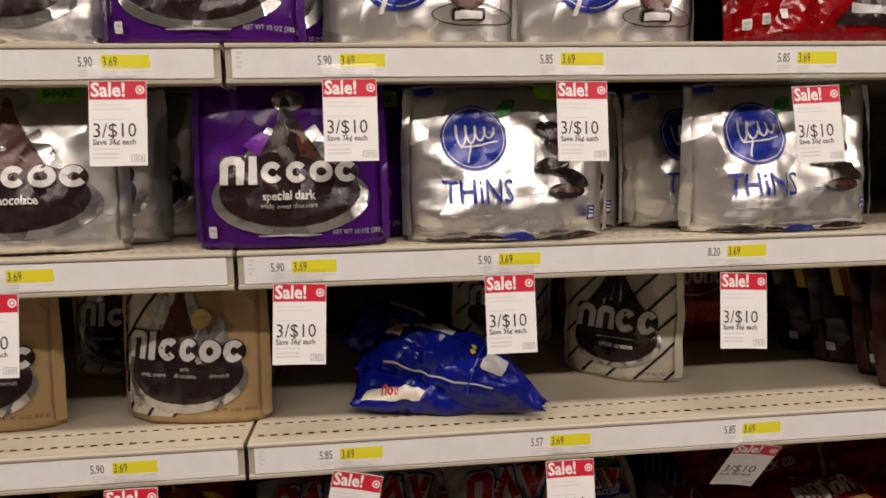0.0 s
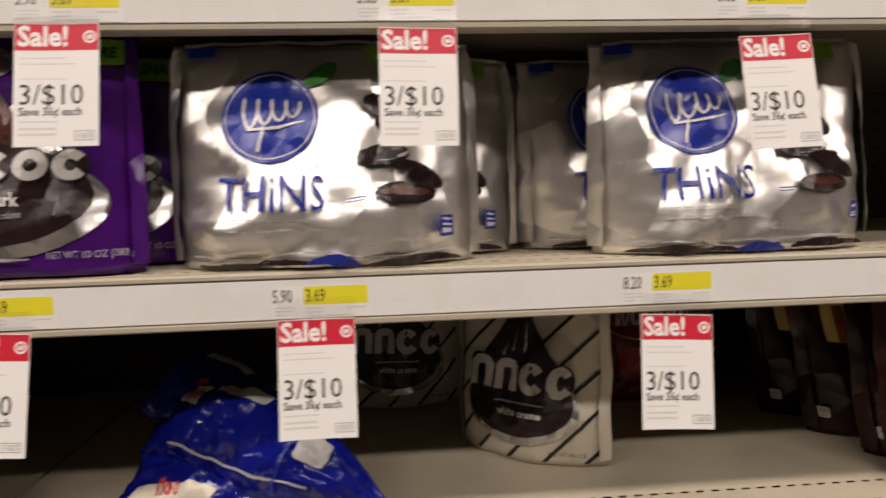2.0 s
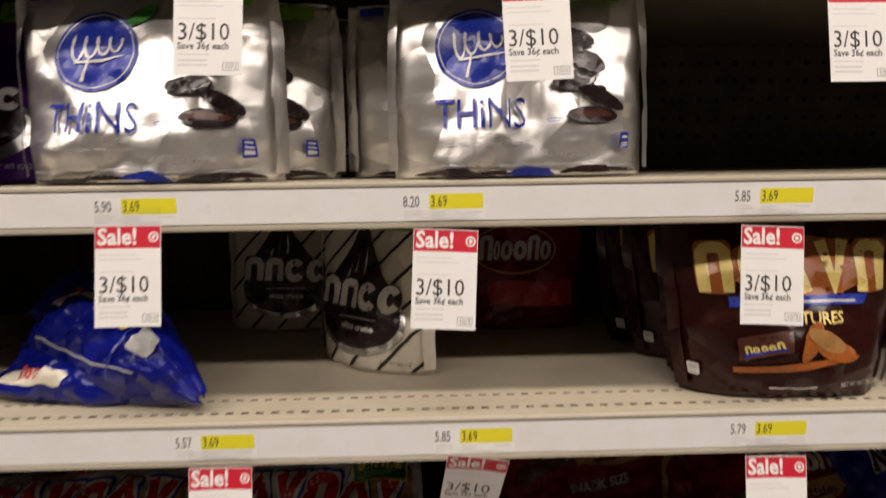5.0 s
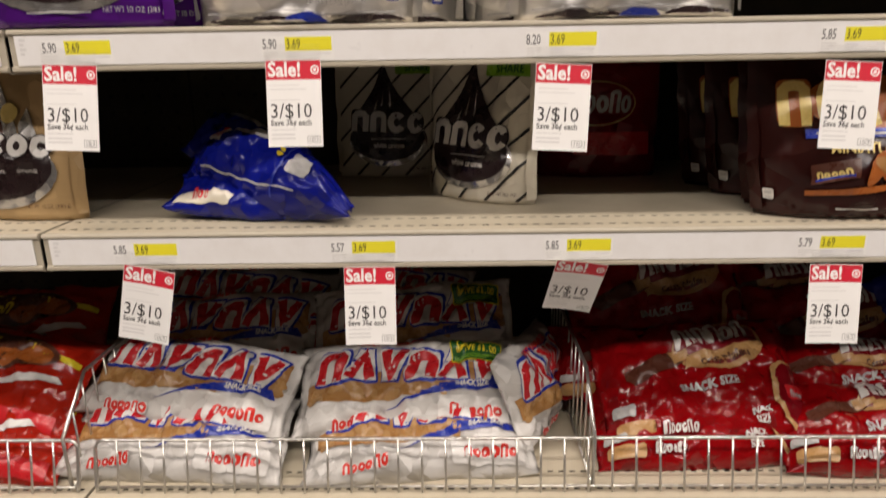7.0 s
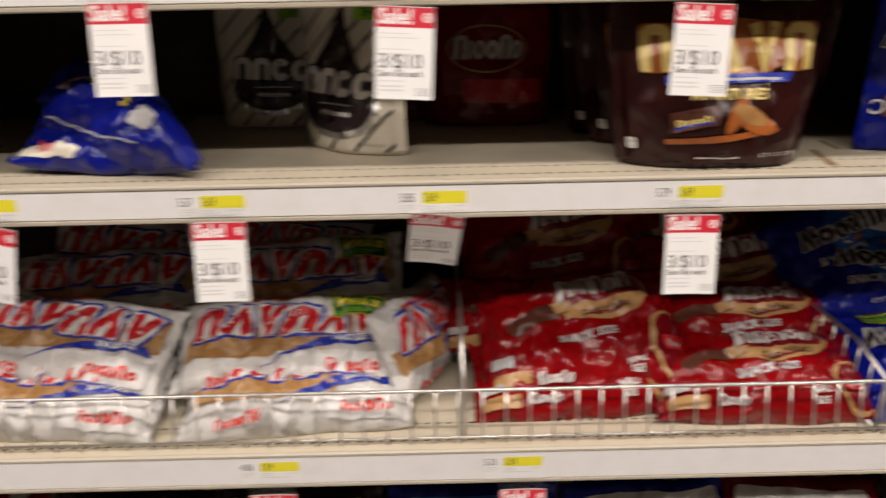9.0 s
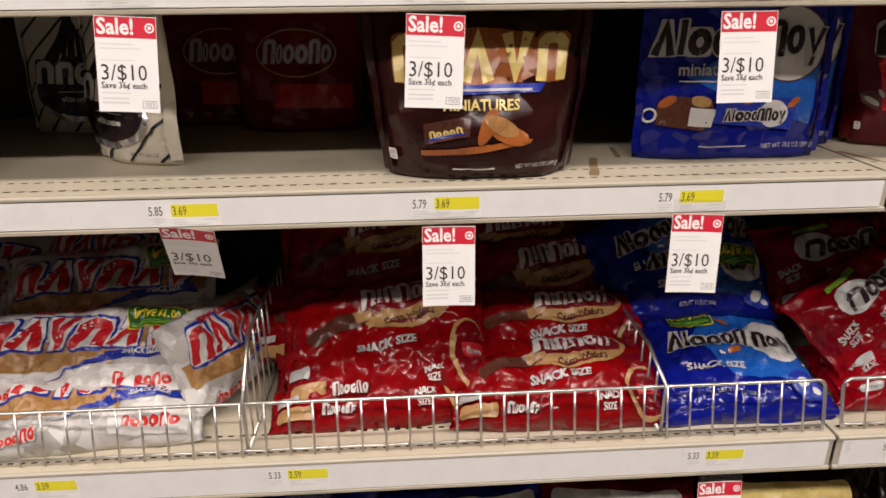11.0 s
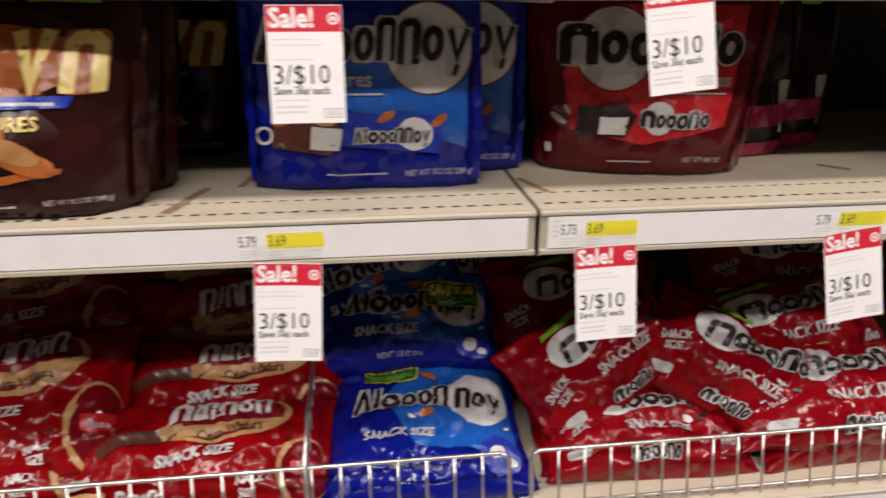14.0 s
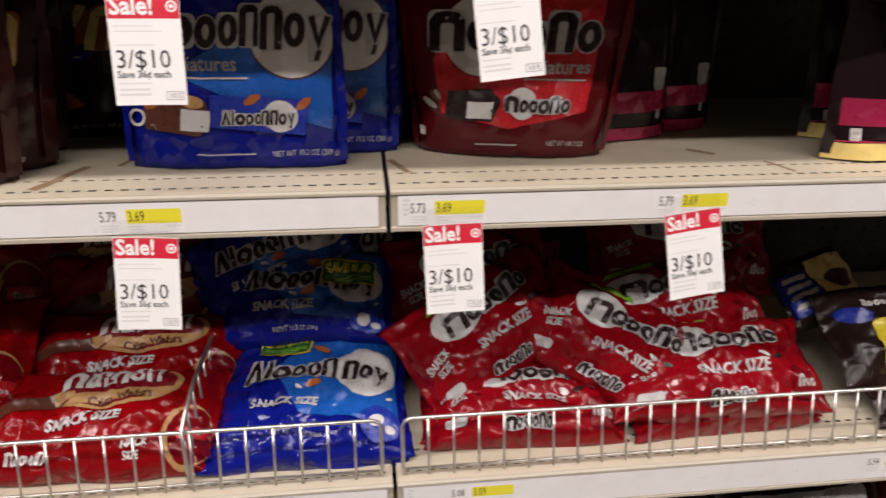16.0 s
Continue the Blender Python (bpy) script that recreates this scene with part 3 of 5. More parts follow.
FINE = {"small_print", "peanut", "small_wordmark", "small_wordmark_outline", "facts_print", "coupon_line", "flavour_note", "script_gaps", "coconut_flake", "net_weight", "foil_crease", "white_bar", "red_mark", "colour_dot", "disc_ridge"}


def prints(thing, surface, layers):
    """Prints laid one over another: (name, drawing, material) or (name, drawing, material, label)."""
    made = {}
    for k, (name, drawing, material, *label) in enumerate(layers):
        bm = drawing if isinstance(drawing, bmesh.types.BMesh) else flat_polygons(drawing)
        if not bm.verts:
            bm.free()
            continue
        ob = part(name, wrap(bm, surface, 0.0012 + 0.0002 * k), material, made.get(NESTED.get(name), thing), label[0] if label else "", smooth=True)
        if name in FINE:
            ob["kind"] = "stuff"
        made[name] = ob

P_SILVER = film("silver_foil_film", (0.82, 0.80, 0.77), 0.34, 0.92, 0.36, 19)
P_PURPLE = film("purple_film", (0.062, 0.007, 0.145), 0.17, slope=0.45, size=26)
P_GOLD = film("kraft_gold_film", (0.46, 0.31, 0.15), 0.42)
P_CREAM = film("cream_film", (0.66, 0.61, 0.50), 0.35)
P_BLUE = film("royal_blue_film", (0.004, 0.009, 0.20), 0.08, slope=0.6, size=66)
P_BROWN = film("dark_brown_film", (0.026, 0.005, 0.004), 0.18)
P_MAROON = film("maroon_film", (0.085, 0.003, 0.006), 0.14)
P_CHERRY = film("cherry_red_film", (0.23, 0.002, 0.006), 0.07, slope=0.6, size=68)
P_CRIMSON = film("crimson_film", (0.16, 0.003, 0.007), 0.10, slope=0.6, size=45)
P_RED = film("bright_red_film", (0.23, 0.002, 0.0035), 0.07, slope=0.6, size=68)
P_WHITE = film("white_film", (0.58, 0.56, 0.53), 0.16, slope=0.75, size=50)
P_ORANGE = film("orange_red_film", (0.34, 0.014, 0.005), 0.10, slope=0.7, size=50)
P_PLUM = film("plum_brown_film", (0.014, 0.005, 0.007), 0.2)
P_NUT = film("dark_chocolate_film", (0.018, 0.009, 0.007), 0.2)


def ink(name, color, rough=0.26, metal=0.0):
    m = mat(name, color, rough, metal, 0.06, grain=0.12, grain_size=90, stain=0.12, stain_size=60, stain_color=tuple(c * 0.7 for c in color))
    crumple(m, 55, 0.35)
    return m


I_WHITE = ink("white_ink", (0.64, 0.62, 0.59))
I_CHOC = ink("dark_chocolate_ink", (0.018, 0.008, 0.009))
I_BROWN = ink("milk_chocolate_ink", (0.085, 0.026, 0.015))
I_FOIL = ink("silver_foil_ink", (0.62, 0.61, 0.60), 0.2, 0.9)
I_BLACK = ink("black_ink", (0.012, 0.011, 0.012))
I_BLUE = ink("blue_ink", (0.012, 0.030, 0.30))
I_CYAN = ink("sky_blue_ink", (0.008, 0.090, 0.40))
I_GREEN = ink("leaf_green_ink", (0.035, 0.19, 0.03))
I_LIME = ink("lime_green_ink", (0.20, 0.42, 0.03))
I_DGREEN = ink("deep_green_ink", (0.015, 0.10, 0.02))
I_YELLOW = ink("yellow_ink", (0.72, 0.58, 0.03))
I_GOLD = ink("gold_ink", (0.84, 0.65, 0.22))
I_TAN = ink("tan_ink", (0.44, 0.25, 0.10))
I_PEANUT = ink("roasted_peanut_ink", (0.36, 0.18, 0.06))
I_ALMOND = ink("almond_ink", (0.36, 0.10, 0.02))
I_COCO = ink("coconut_ink", (0.60, 0.59, 0.57))
I_RED = ink("red_ink", (0.50, 0.015, 0.02))
I_BRED = ink("bright_red_ink", (0.60, 0.03, 0.02))
I_DRED = ink("dark_red_ink", (0.17, 0.004, 0.010))
I_PINK = ink("raspberry_ink", (0.38, 0.015, 0.07))
I_PURPLE = ink("purple_ink", (0.16, 0.025, 0.30))
I_GREY = ink("pale_grey_ink", (0.45, 0.44, 0.43))
I_CREAM = ink("cream_ink", (0.66, 0.61, 0.50))


def pouch(name, label, group, w, h, d, material, flare=0.0, seed=0, layers=(), rough=0.002, foot=0.0):
    s = pouch_surface(w, h, d, flare, seed, rough, foot)
    thing = new_bag(name, label, "candy pouch", group, s, d * 0.45, material)
    seals = [("side_seal", [rect(side * (w / 2 - 0.0037) - 0.0033, 0.006, side * (w / 2 - 0.0037) + 0.0033, h - 0.004)], material) for side in (-1, 1)] + [("zip_seal", [rect(-w / 2 + 0.008, h - 0.0035, w / 2 - 0.008, h - 0.001)], material)]
    prints(thing, s, list(layers) + seals)
    return thing


def pillow(name, label, group, w, h, d, material, seed=0, layers=(), lump=0.007, droop=0.0, taper=0.0):
    s = pillow_surface(w, h, d, seed, lump, droop=droop, taper=taper)
    thing = new_bag(name, label, "candy bag", group, s, d * 0.6, material)
    prints(thing, s, layers)
    return thing


def put(thing, places):
    """Sets a thing at its first place and copies of it at the others: x, y, z, lean back, roll, yaw."""

    def m(p):
        x, y, z, *r = p
        r = (r + [0, 0, 0])[:3]
        return Matrix.Translation((x, y, z)) @ Matrix.Rotation(radians(r[2]), 4, "Z") @ Matrix.Rotation(radians(-r[0]), 4, "X") @ Matrix.Rotation(radians(r[1]), 4, "Y")

    thing.matrix_world = m(places[0])
    for p in places[1:]:
        copy_thing(thing, m(p))


def word(u, v, h, widths, fill, outline, slant=0.0, turn=0.0, grow=0.0015, gap=0.0015, bob=0.0, name="wordmark", kinds=""):
    """Layers for a maker's mark: plain rounded blocks over their own outline."""
    return [(name + "_outline", wordmark(u, v, h, widths, gap, slant, grow, turn, bob, kinds), outline), (name, wordmark(u, v, h, widths, gap, slant, 0.0, turn, bob, kinds), fill)]


def text(name, body, size, u, v, material, align="CENTER", slant=0.0, bold=0.0, turn=0.0, stretch=0.9):
    return (name, flat_text(body, size, u, v, align, slant, bold, turn, stretch), material)


def stripes(u0, v0, u1, v1, pitch, thick, lean=0.75):
    """Slanting bars clipped to a box."""
    out = []
    k = u0 - (v1 - v0) * lean
    while k < u1:
        pts = [(k, v0), (k + thick, v0), (k + thick + (v1 - v0) * lean, v1), (k + (v1 - v0) * lean, v1)]
        for axis, bound, keep in ((0, u0, 1), (0, u1, -1)):
            clipped = []
            for a, b in zip(pts, pts[1:] + pts[:1]):
                ina, inb = keep * (a[axis] - bound) >= 0, keep * (b[axis] - bound) >= 0
                if ina:
                    clipped.append(a)
                if ina != inb:
                    t = (bound - a[axis]) / (b[axis] - a[axis])
                    clipped.append((bound, a[1] + t * (b[1] - a[1])))
            pts = clipped
            if len(pts) < 3:
                break
        if len(pts) >= 3:
            out.append(pts)
        k += pitch
    return out


def drop_shape(u, v, w, h, tilt=0.0):
    """A pointed sweet: wide at its foot, drawn up to a curling tip."""
    prof = [(0.0, 1.0), (0.06, 1.0), (0.2, 0.9), (0.38, 0.66), (0.55, 0.42), (0.72, 0.24), (0.86, 0.14), (0.96, 0.10), (1.0, 0.03)]
    left = [(u - w / 2 * r + tilt * s * s, v + h * s) for s, r in prof]
    right = [(u + w / 2 * r + tilt * s * s, v + h * s) for s, r in prof]
    return right + left[::-1]


def facts(u, v, w=0.008, h=0.011):
    return [("facts_box", [rounded(u, v, u + w, v + h, 0.0015)], I_WHITE, "small white calorie box"), ("facts_print", [rect(u + 0.0015, v + 0.0055, u + w - 0.0015, v + 0.0085), rect(u + 0.0015, v + 0.0015, u + w - 0.0015, v + 0.0028)], I_GREY)]


def net(u, v, body, material=I_WHITE, size=0.0068):
    return text("net_weight", body, size, u, v, material, stretch=0.72)


def sticker(u, v, w=0.062, h=0.026, turn=0.0):
    return [("coupon_edge", [rounded(u - 0.0015, v - 0.0015, u + w + 0.0015, v + h + 0.0015, 0.003, 0.08)], I_YELLOW, "yellow edged green coupon sticker"),
            ("coupon", [rounded(u, v, u + w, v + h, 0.003, 0.08)], I_DGREEN),
            ("coupon_line", [rect(u + 0.003, v + 0.003 + k * 0.0026, u + w - 0.004, v + 0.0042 + k * 0.0026) for k in range(3)], I_LIME),
            text("coupon_text", "SAVE $1.00", 0.0128, u + w / 2 + 0.001, v + 0.0145, I_YELLOW, slant=0.15, bold=0.0003, stretch=0.82)]


S1, S2, S3, S4, S5 = (SHELVES[k][0] + 0.0008 for k in (1, 2, 3, 4, 5))
FRONT = "stand-up candy pouches"


# ---- stand-up pouches ----
def kiss_layers(w, h, caption, sub, weight, tab_u, flap):
    """Art of the dark oval pouches: foil crescent, chocolate drop, pale mark."""
    m = w / 0.186
    out = [("foil_crescent", [ellipse(0.0, 0.048, 0.077 * m, 0.037)], I_FOIL, "silver foil crescent"),
           ("foil_flap", [[(-0.052 * m, 0.078), (-0.020 * m, 0.118), (-0.004, 0.110), (-0.030 * m, 0.072)], [(0.052 * m, 0.078), (0.026 * m, 0.120), (0.014, 0.112), (0.030 * m, 0.072)], ellipse(0.0, h - 0.022, 0.016, 0.011)], I_FOIL),
           ("dark_oval", [ellipse(0.0, 0.054, 0.068 * m, 0.034)], I_CHOC, "dark chocolate oval"),
           ("foil_wing", [[(-0.044, 0.100), (-0.026, 0.113), (0.006, 0.098), (0.0, 0.088), (-0.03, 0.09)]], flap),
           ("chocolate_drop", [drop_shape(0.002, 0.066, 0.076, h - 0.085, -0.006)], I_BROWN if flap is I_FOIL else I_CHOC),
           ("drop_shine", [[(0.012, 0.088), (0.030, 0.084), (0.022, 0.100), (0.010, 0.118), (0.008, 0.104)]], I_BROWN),
           ("green_tab", [rounded(tab_u, h - 0.024, tab_u + 0.042, h - 0.006, 0.004)], I_LIME, "lime green corner tab"),
           text("tab_word", "SHARE", 0.011, tab_u + 0.021, h - 0.019, I_DGREEN, bold=0.0003)]
    out += word(0.0, 0.062, 0.027, [0.024 * m, 0.011 * m, 0.021 * m, 0.021 * m, 0.022 * m, 0.021 * m], I_WHITE, I_CHOC, grow=0.0012, gap=0.0022, kinds="Blccoc")
    out += [text("flavour", caption, 0.0118, 0.0, 0.0465, I_WHITE, bold=0.0003), text("flavour_note", sub, 0.0066, 0.0, 0.0385, I_GREY),
            ("small_print", [rect(-0.030, 0.0115, 0.030, 0.0128)], I_GREY), net(w / 2 - 0.028, 0.012, weight, I_GREY)]
    return out + facts(-w / 2 + 0.014, 0.011)


put(pouch("candy_pouch", "silver foil chocolate pouch standing on the shelf", FRONT, .20, .170, .045, P_SILVER, seed=1, rough=0.003,
          layers=kiss_layers(.20, .170, "milk chocolate", "", "NET WT 10.8 OZ", 0.022, I_FOIL)),
    [(-.213, .052, S2, 4, 0, 2), (-.190, .115, S2, 4), (-.160, .180, S2, 4), (-.222, .060, S1, 4), (-.2, .125, S1, 4)])
put(pouch("candy_pouch", "purple chocolate pouch with dark oval and pale mark", FRONT, .186, .166, .034, P_PURPLE, seed=2, rough=0.0018,
          layers=kiss_layers(.186, .166, "special dark", "mildly sweet chocolate", "NET WT 10 OZ (283 g)", 0.045, I_PURPLE)),
    [(.055, .034, S2, 3, 0, -1), (.078, .100, S2, 3), (-.022, .045, S1, 3), (.012, .105, S1, 3)])


def mint_layers(w, h):
    out = [("blue_seal", [ellipse(-0.036, 0.104, 0.0335, 0.0335, n=40)], I_BLUE, "round blue seal"),
           ("seal_ring", ring(-0.036, 0.104, 0.0310, 0.0310, 0.0009, 40), I_WHITE),
           ("mint_leaf", [ellipse(-0.001, 0.134, 0.0135, 0.0068, 38, 16)], I_GREEN, "green mint leaf"),
           ("leaf_vein", [rect(-0.010, 0.1262, 0.008, 0.1268, 0.0)], I_DGREEN)]
    swirl = [(-0.056 + 0.042 * k / 69 + 0.0022 * math.cos(k * 0.40), 0.1045 + (0.0115 - 0.0075 * k / 69) * math.sin(k * 0.40) + 0.00006 * k) for k in range(70)]
    out += [("script_mark", ribbon(swirl, 0.0019), I_WHITE),
            ("script_sweep", [[(-0.050, 0.0925), (-0.030, 0.0945), (-0.012, 0.0985), (-0.012, 0.0995), (-0.030, 0.0965), (-0.051, 0.0940)], [(-0.0455, 0.0785), (-0.040, 0.099), (-0.0385, 0.099), (-0.0432, 0.0785)]], I_WHITE)]
    out += [text("flavour", "THiNS", 0.0345, -0.034, 0.0375, I_BLUE, stretch=0.74),
            ("flavour_note", [rect(-0.060 + 0.009 * k, 0.0318, -0.0535 + 0.009 * k, 0.0326) for k in range(6)] + [rect(-0.062 + 0.0105 * k, 0.0250, -0.0545 + 0.0105 * k, 0.0264) for k in range(6)], I_GREY)]
    for k, (u, v, a, b, turn) in enumerate(((0.044, 0.110, 0.017, 0.0085, -8), (0.052, 0.092, 0.017, 0.0085, -25), (0.041, 0.0740, 0.0175, 0.0078, 6), (0.063, 0.0620, 0.0195, 0.0062, -26), (0.055, 0.0475, 0.0205, 0.0068, 0))):
        out.append(("chocolate_disc", [ellipse(u, v, a, b, turn, 24)], I_CHOC, "dark chocolate coated mint disc"))
    out += [("mint_filling", [[(0.038, 0.069), (0.056, 0.0735), (0.058, 0.0765), (0.050, 0.072), (0.040, 0.0705)]], I_WHITE),
            ("disc_ridge", [ellipse(0.055, 0.0485, 0.016, 0.0030, 0, 18)], I_BROWN),
            ("brand_tab", [rect(-w / 2 + 0.010, h - 0.010, -w / 2 + 0.032, h - 0.002)], I_BLUE), ("green_tab", [rounded(0.030, h - 0.016, 0.085, h - 0.002, 0.003)], I_LIME, "lime green corner tab"),
            ("fold_chocolate", [ellipse(-0.045, 0.0020, 0.040, 0.0045, 0, 20, 0, 180), ellipse(0.060, 0.0020, 0.032, 0.0055, 0, 20, 0, 180)], I_CHOC), ("fold_blue", [ellipse(0.006, 0.002, 0.018, 0.0055, 0, 16, 0, 180)], I_BLUE),
            ("seam_line", [rect(-w / 2 + 0.018, 0.0085, w / 2 - 0.022, 0.0097)], I_GREY),
            net(0.032, 0.0155, "NET WT 7.2 OZ (204 g)", I_GREY), ("serving_note", [rect(0.018, 0.0435, 0.031, 0.0445), rect(0.018, 0.0415, 0.029, 0.0423)], I_BLUE),
            ("facts_box", [rounded(0.077, 0.020, 0.085, 0.034, 0.001)], I_BLUE), ("facts_print", [rect(0.0785, 0.0225, 0.0835, 0.0242), rect(0.0785, 0.026, 0.0835, 0.0275), rect(0.0785, 0.0295, 0.0835, 0.031)], I_WHITE)]
    return out


def mint_pouch(seed, places):
    put(pouch("candy_pouch", "crinkled silver mint pouch with round blue seal", FRONT, .210, .158, .052, P_SILVER, seed=seed, rough=0.0042, layers=mint_layers(.21, .158)), places)


mint_pouch(3, [(.275, .046, S2, 2), (.315, .105, S2, 3), (.335, .170, S2, 3)])
mint_pouch(14, [(.578, .050, S2, 2), (.535, .130, S2, 3, 0, 10), (.52, .2, S2, 3)])


def patty_layers(w, h):
    return [("blue_seal", [ellipse(-0.025, 0.075, 0.042, 0.042, n=40)], I_BLUE, "round blue seal"), ("seal_ring", ring(-0.025, 0.075, 0.038, 0.038, 0.001, 40), I_WHITE),
            ("script_sweep", [[(-0.060, 0.045), (-0.035, 0.048), (0.0, 0.056), (0.0, 0.058), (-0.035, 0.051), (-0.060, 0.048)], [(-0.045, 0.030), (-0.032, 0.065), (-0.028, 0.065), (-0.040, 0.030)]], I_WHITE),
            ("plate_line", ring(0.050, 0.030, 0.042, 0.011, 0.0012, 32), I_BLACK),
            ("chocolate_disc", [ellipse(0.045, 0.052, 0.020, 0.018)], I_BROWN), ("cut_disc", [rounded(0.028, 0.024, 0.062, 0.036, 0.003)], I_CHOC), ("mint_filling", [rounded(0.031, 0.0255, 0.059, 0.0325, 0.002)], I_WHITE),
            net(0.058, 0.009, "NET WT 10.1 OZ", I_GREY)]


put(pouch("candy_pouch", "silver foil mint patty pouch with blue seal", FRONT, .200, .170, .040, P_SILVER, seed=17, rough=0.003, layers=patty_layers(.2, .17)),
    [(.192, .070, S1, 3), (.392, .078, S1, 3), (.40, .15, S1, 3)])
put(pouch("candy_pouch", "glossy red wafer pouch with small calorie boxes", FRONT, .250, .165, .040, P_RED, seed=18,
          layers=[("picture", [[(-0.02, 0.02), (0.10, 0.015), (0.11, 0.05), (0.02, 0.06)]], I_CHOC), ("picture_shine", [[(0.0, 0.032), (0.09, 0.028), (0.09, 0.034), (0.0, 0.042)]], I_GREY), ("lower_band", [rect(-0.12, 0.002, 0.12, 0.011)], I_DRED)] + facts(-0.112, 0.018) + facts(-0.095, 0.022) + facts(-0.078, 0.026)),
    [(.650, .070, S1, 3), (.9, .09, S1, 3)])


def gold_layers(w, h):
    out = [("striped_panel", [rect(-w / 2 + 0.003, 0.008, -0.012, h - 0.012)], I_CREAM, "cream panel with dark slanting stripes"),
           ("stripe", stripes(-w / 2 + 0.003, 0.008, -0.012, h - 0.012, 0.030, 0.0045), I_BLACK),
           ("foil_crescent", [ellipse(-0.004, 0.052, 0.068, 0.040)], I_FOIL, "silver foil crescent"),
           ("dark_oval", [ellipse(-0.002, 0.058, 0.062, 0.036)], I_CHOC, "dark chocolate oval"),
           ("foil_wrap", [drop_shape(-0.030, 0.080, 0.046, 0.062, 0.004), drop_shape(0.002, 0.082, 0.050, 0.070, -0.004), [(0.030, 0.080), (0.046, 0.090), (0.036, 0.118), (0.026, 0.100)]], I_FOIL),
           ("chocolate_drop", [drop_shape(-0.012, 0.078, 0.044, 0.078, 0.002)], I_BROWN), ("gold_foil", [ellipse(0.014, 0.112, 0.011, 0.010, 30)], I_GOLD),
           ("green_tab", [rect(-w / 2 + 0.004, h - 0.010, w / 2 - 0.004, h - 0.002)], I_DGREEN)]
    out += word(-0.004, 0.068, 0.030, [0.022, 0.011, 0.021, 0.021, 0.022, 0.021], I_WHITE, I_CHOC, grow=0.0014, gap=0.002, turn=-2, kinds="Blccoc")
    out += [text("flavour", "milk\nchocolate", 0.0072, 0.0, 0.058, I_WHITE), text("flavour", "white creme", 0.0062, -0.036, 0.052, I_WHITE), text("flavour", "almonds", 0.0066, 0.036, 0.052, I_WHITE)]
    return out + [net(0.048, 0.014, "NET WT 10 OZ (283 g)", I_BROWN, 0.006)] + facts(-w / 2 + 0.006, 0.020) + facts(-w / 2 + 0.018, 0.020)


put(pouch("candy_pouch", "kraft gold pouch with dark oval, stripes and foil", FRONT, .160, .182, .034, P_GOLD, seed=5, layers=gold_layers(.16, .182)),
    [(-.064, .084, S3, 3, 0, -11), (-.287, .090, S3, 3, 0, -4), (-.185, .260, S3, 3)])


def hug_layers(w, h):
    out = [("stripe", stripes(-w / 2 + 0.003, 0.003, w / 2 - 0.003, h - 0.004, 0.034, 0.0042, 0.95), I_BLACK),
           ("foil_crescent", [ellipse(0.0, 0.050, 0.054, 0.034)], I_FOIL, "silver foil crescent"), ("dark_oval", [ellipse(-0.002, 0.054, 0.051, 0.031)], I_CHOC, "dark chocolate oval"),
           ("chocolate_drop", [drop_shape(-0.004, 0.070, 0.088, h - 0.080, -0.004)], I_CHOC), ("foil_crease", [[(-0.010, 0.098), (-0.006, 0.122), (-0.0075, 0.098)], [(0.002, 0.096), (0.001, 0.128), (0.0045, 0.098)], [(-0.020, 0.092), (-0.013, 0.110), (-0.0175, 0.092)]], I_FOIL),
           ("green_tab", [rounded(0.010, h - 0.022, w / 2 - 0.004, h - 0.004, 0.003)], I_LIME, "lime green corner tab"), text("tab_word", "SHARE", 0.013, 0.040, h - 0.018, I_DGREEN, bold=0.0003)]
    out += word(-0.002, 0.062, 0.028, [0.023, 0.023, 0.024, 0.021], I_WHITE, I_CHOC, grow=0.0012, gap=0.0022, turn=-3, kinds="BBCC")
    return out + [text("flavour", "white creme", 0.0092, 0.0, 0.0415, I_WHITE, bold=0.0003), ("flavour_note", [rect(-0.024, 0.0525, 0.024, 0.0538)], I_GREY), net(0.042, 0.010, "NET WT 10.6 OZ", I_BROWN, 0.0055)]


put(pouch("candy_pouch", "cream pouch with dark slanting stripes and oval", FRONT, .146, .162, .036, P_CREAM, seed=6, rough=0.0024, layers=hug_layers(.146, .162)),
    [(.4455, .152, S3, 1, 0, -36), (.322, .322, S3, 2), (.335, .37, S3, 1)])


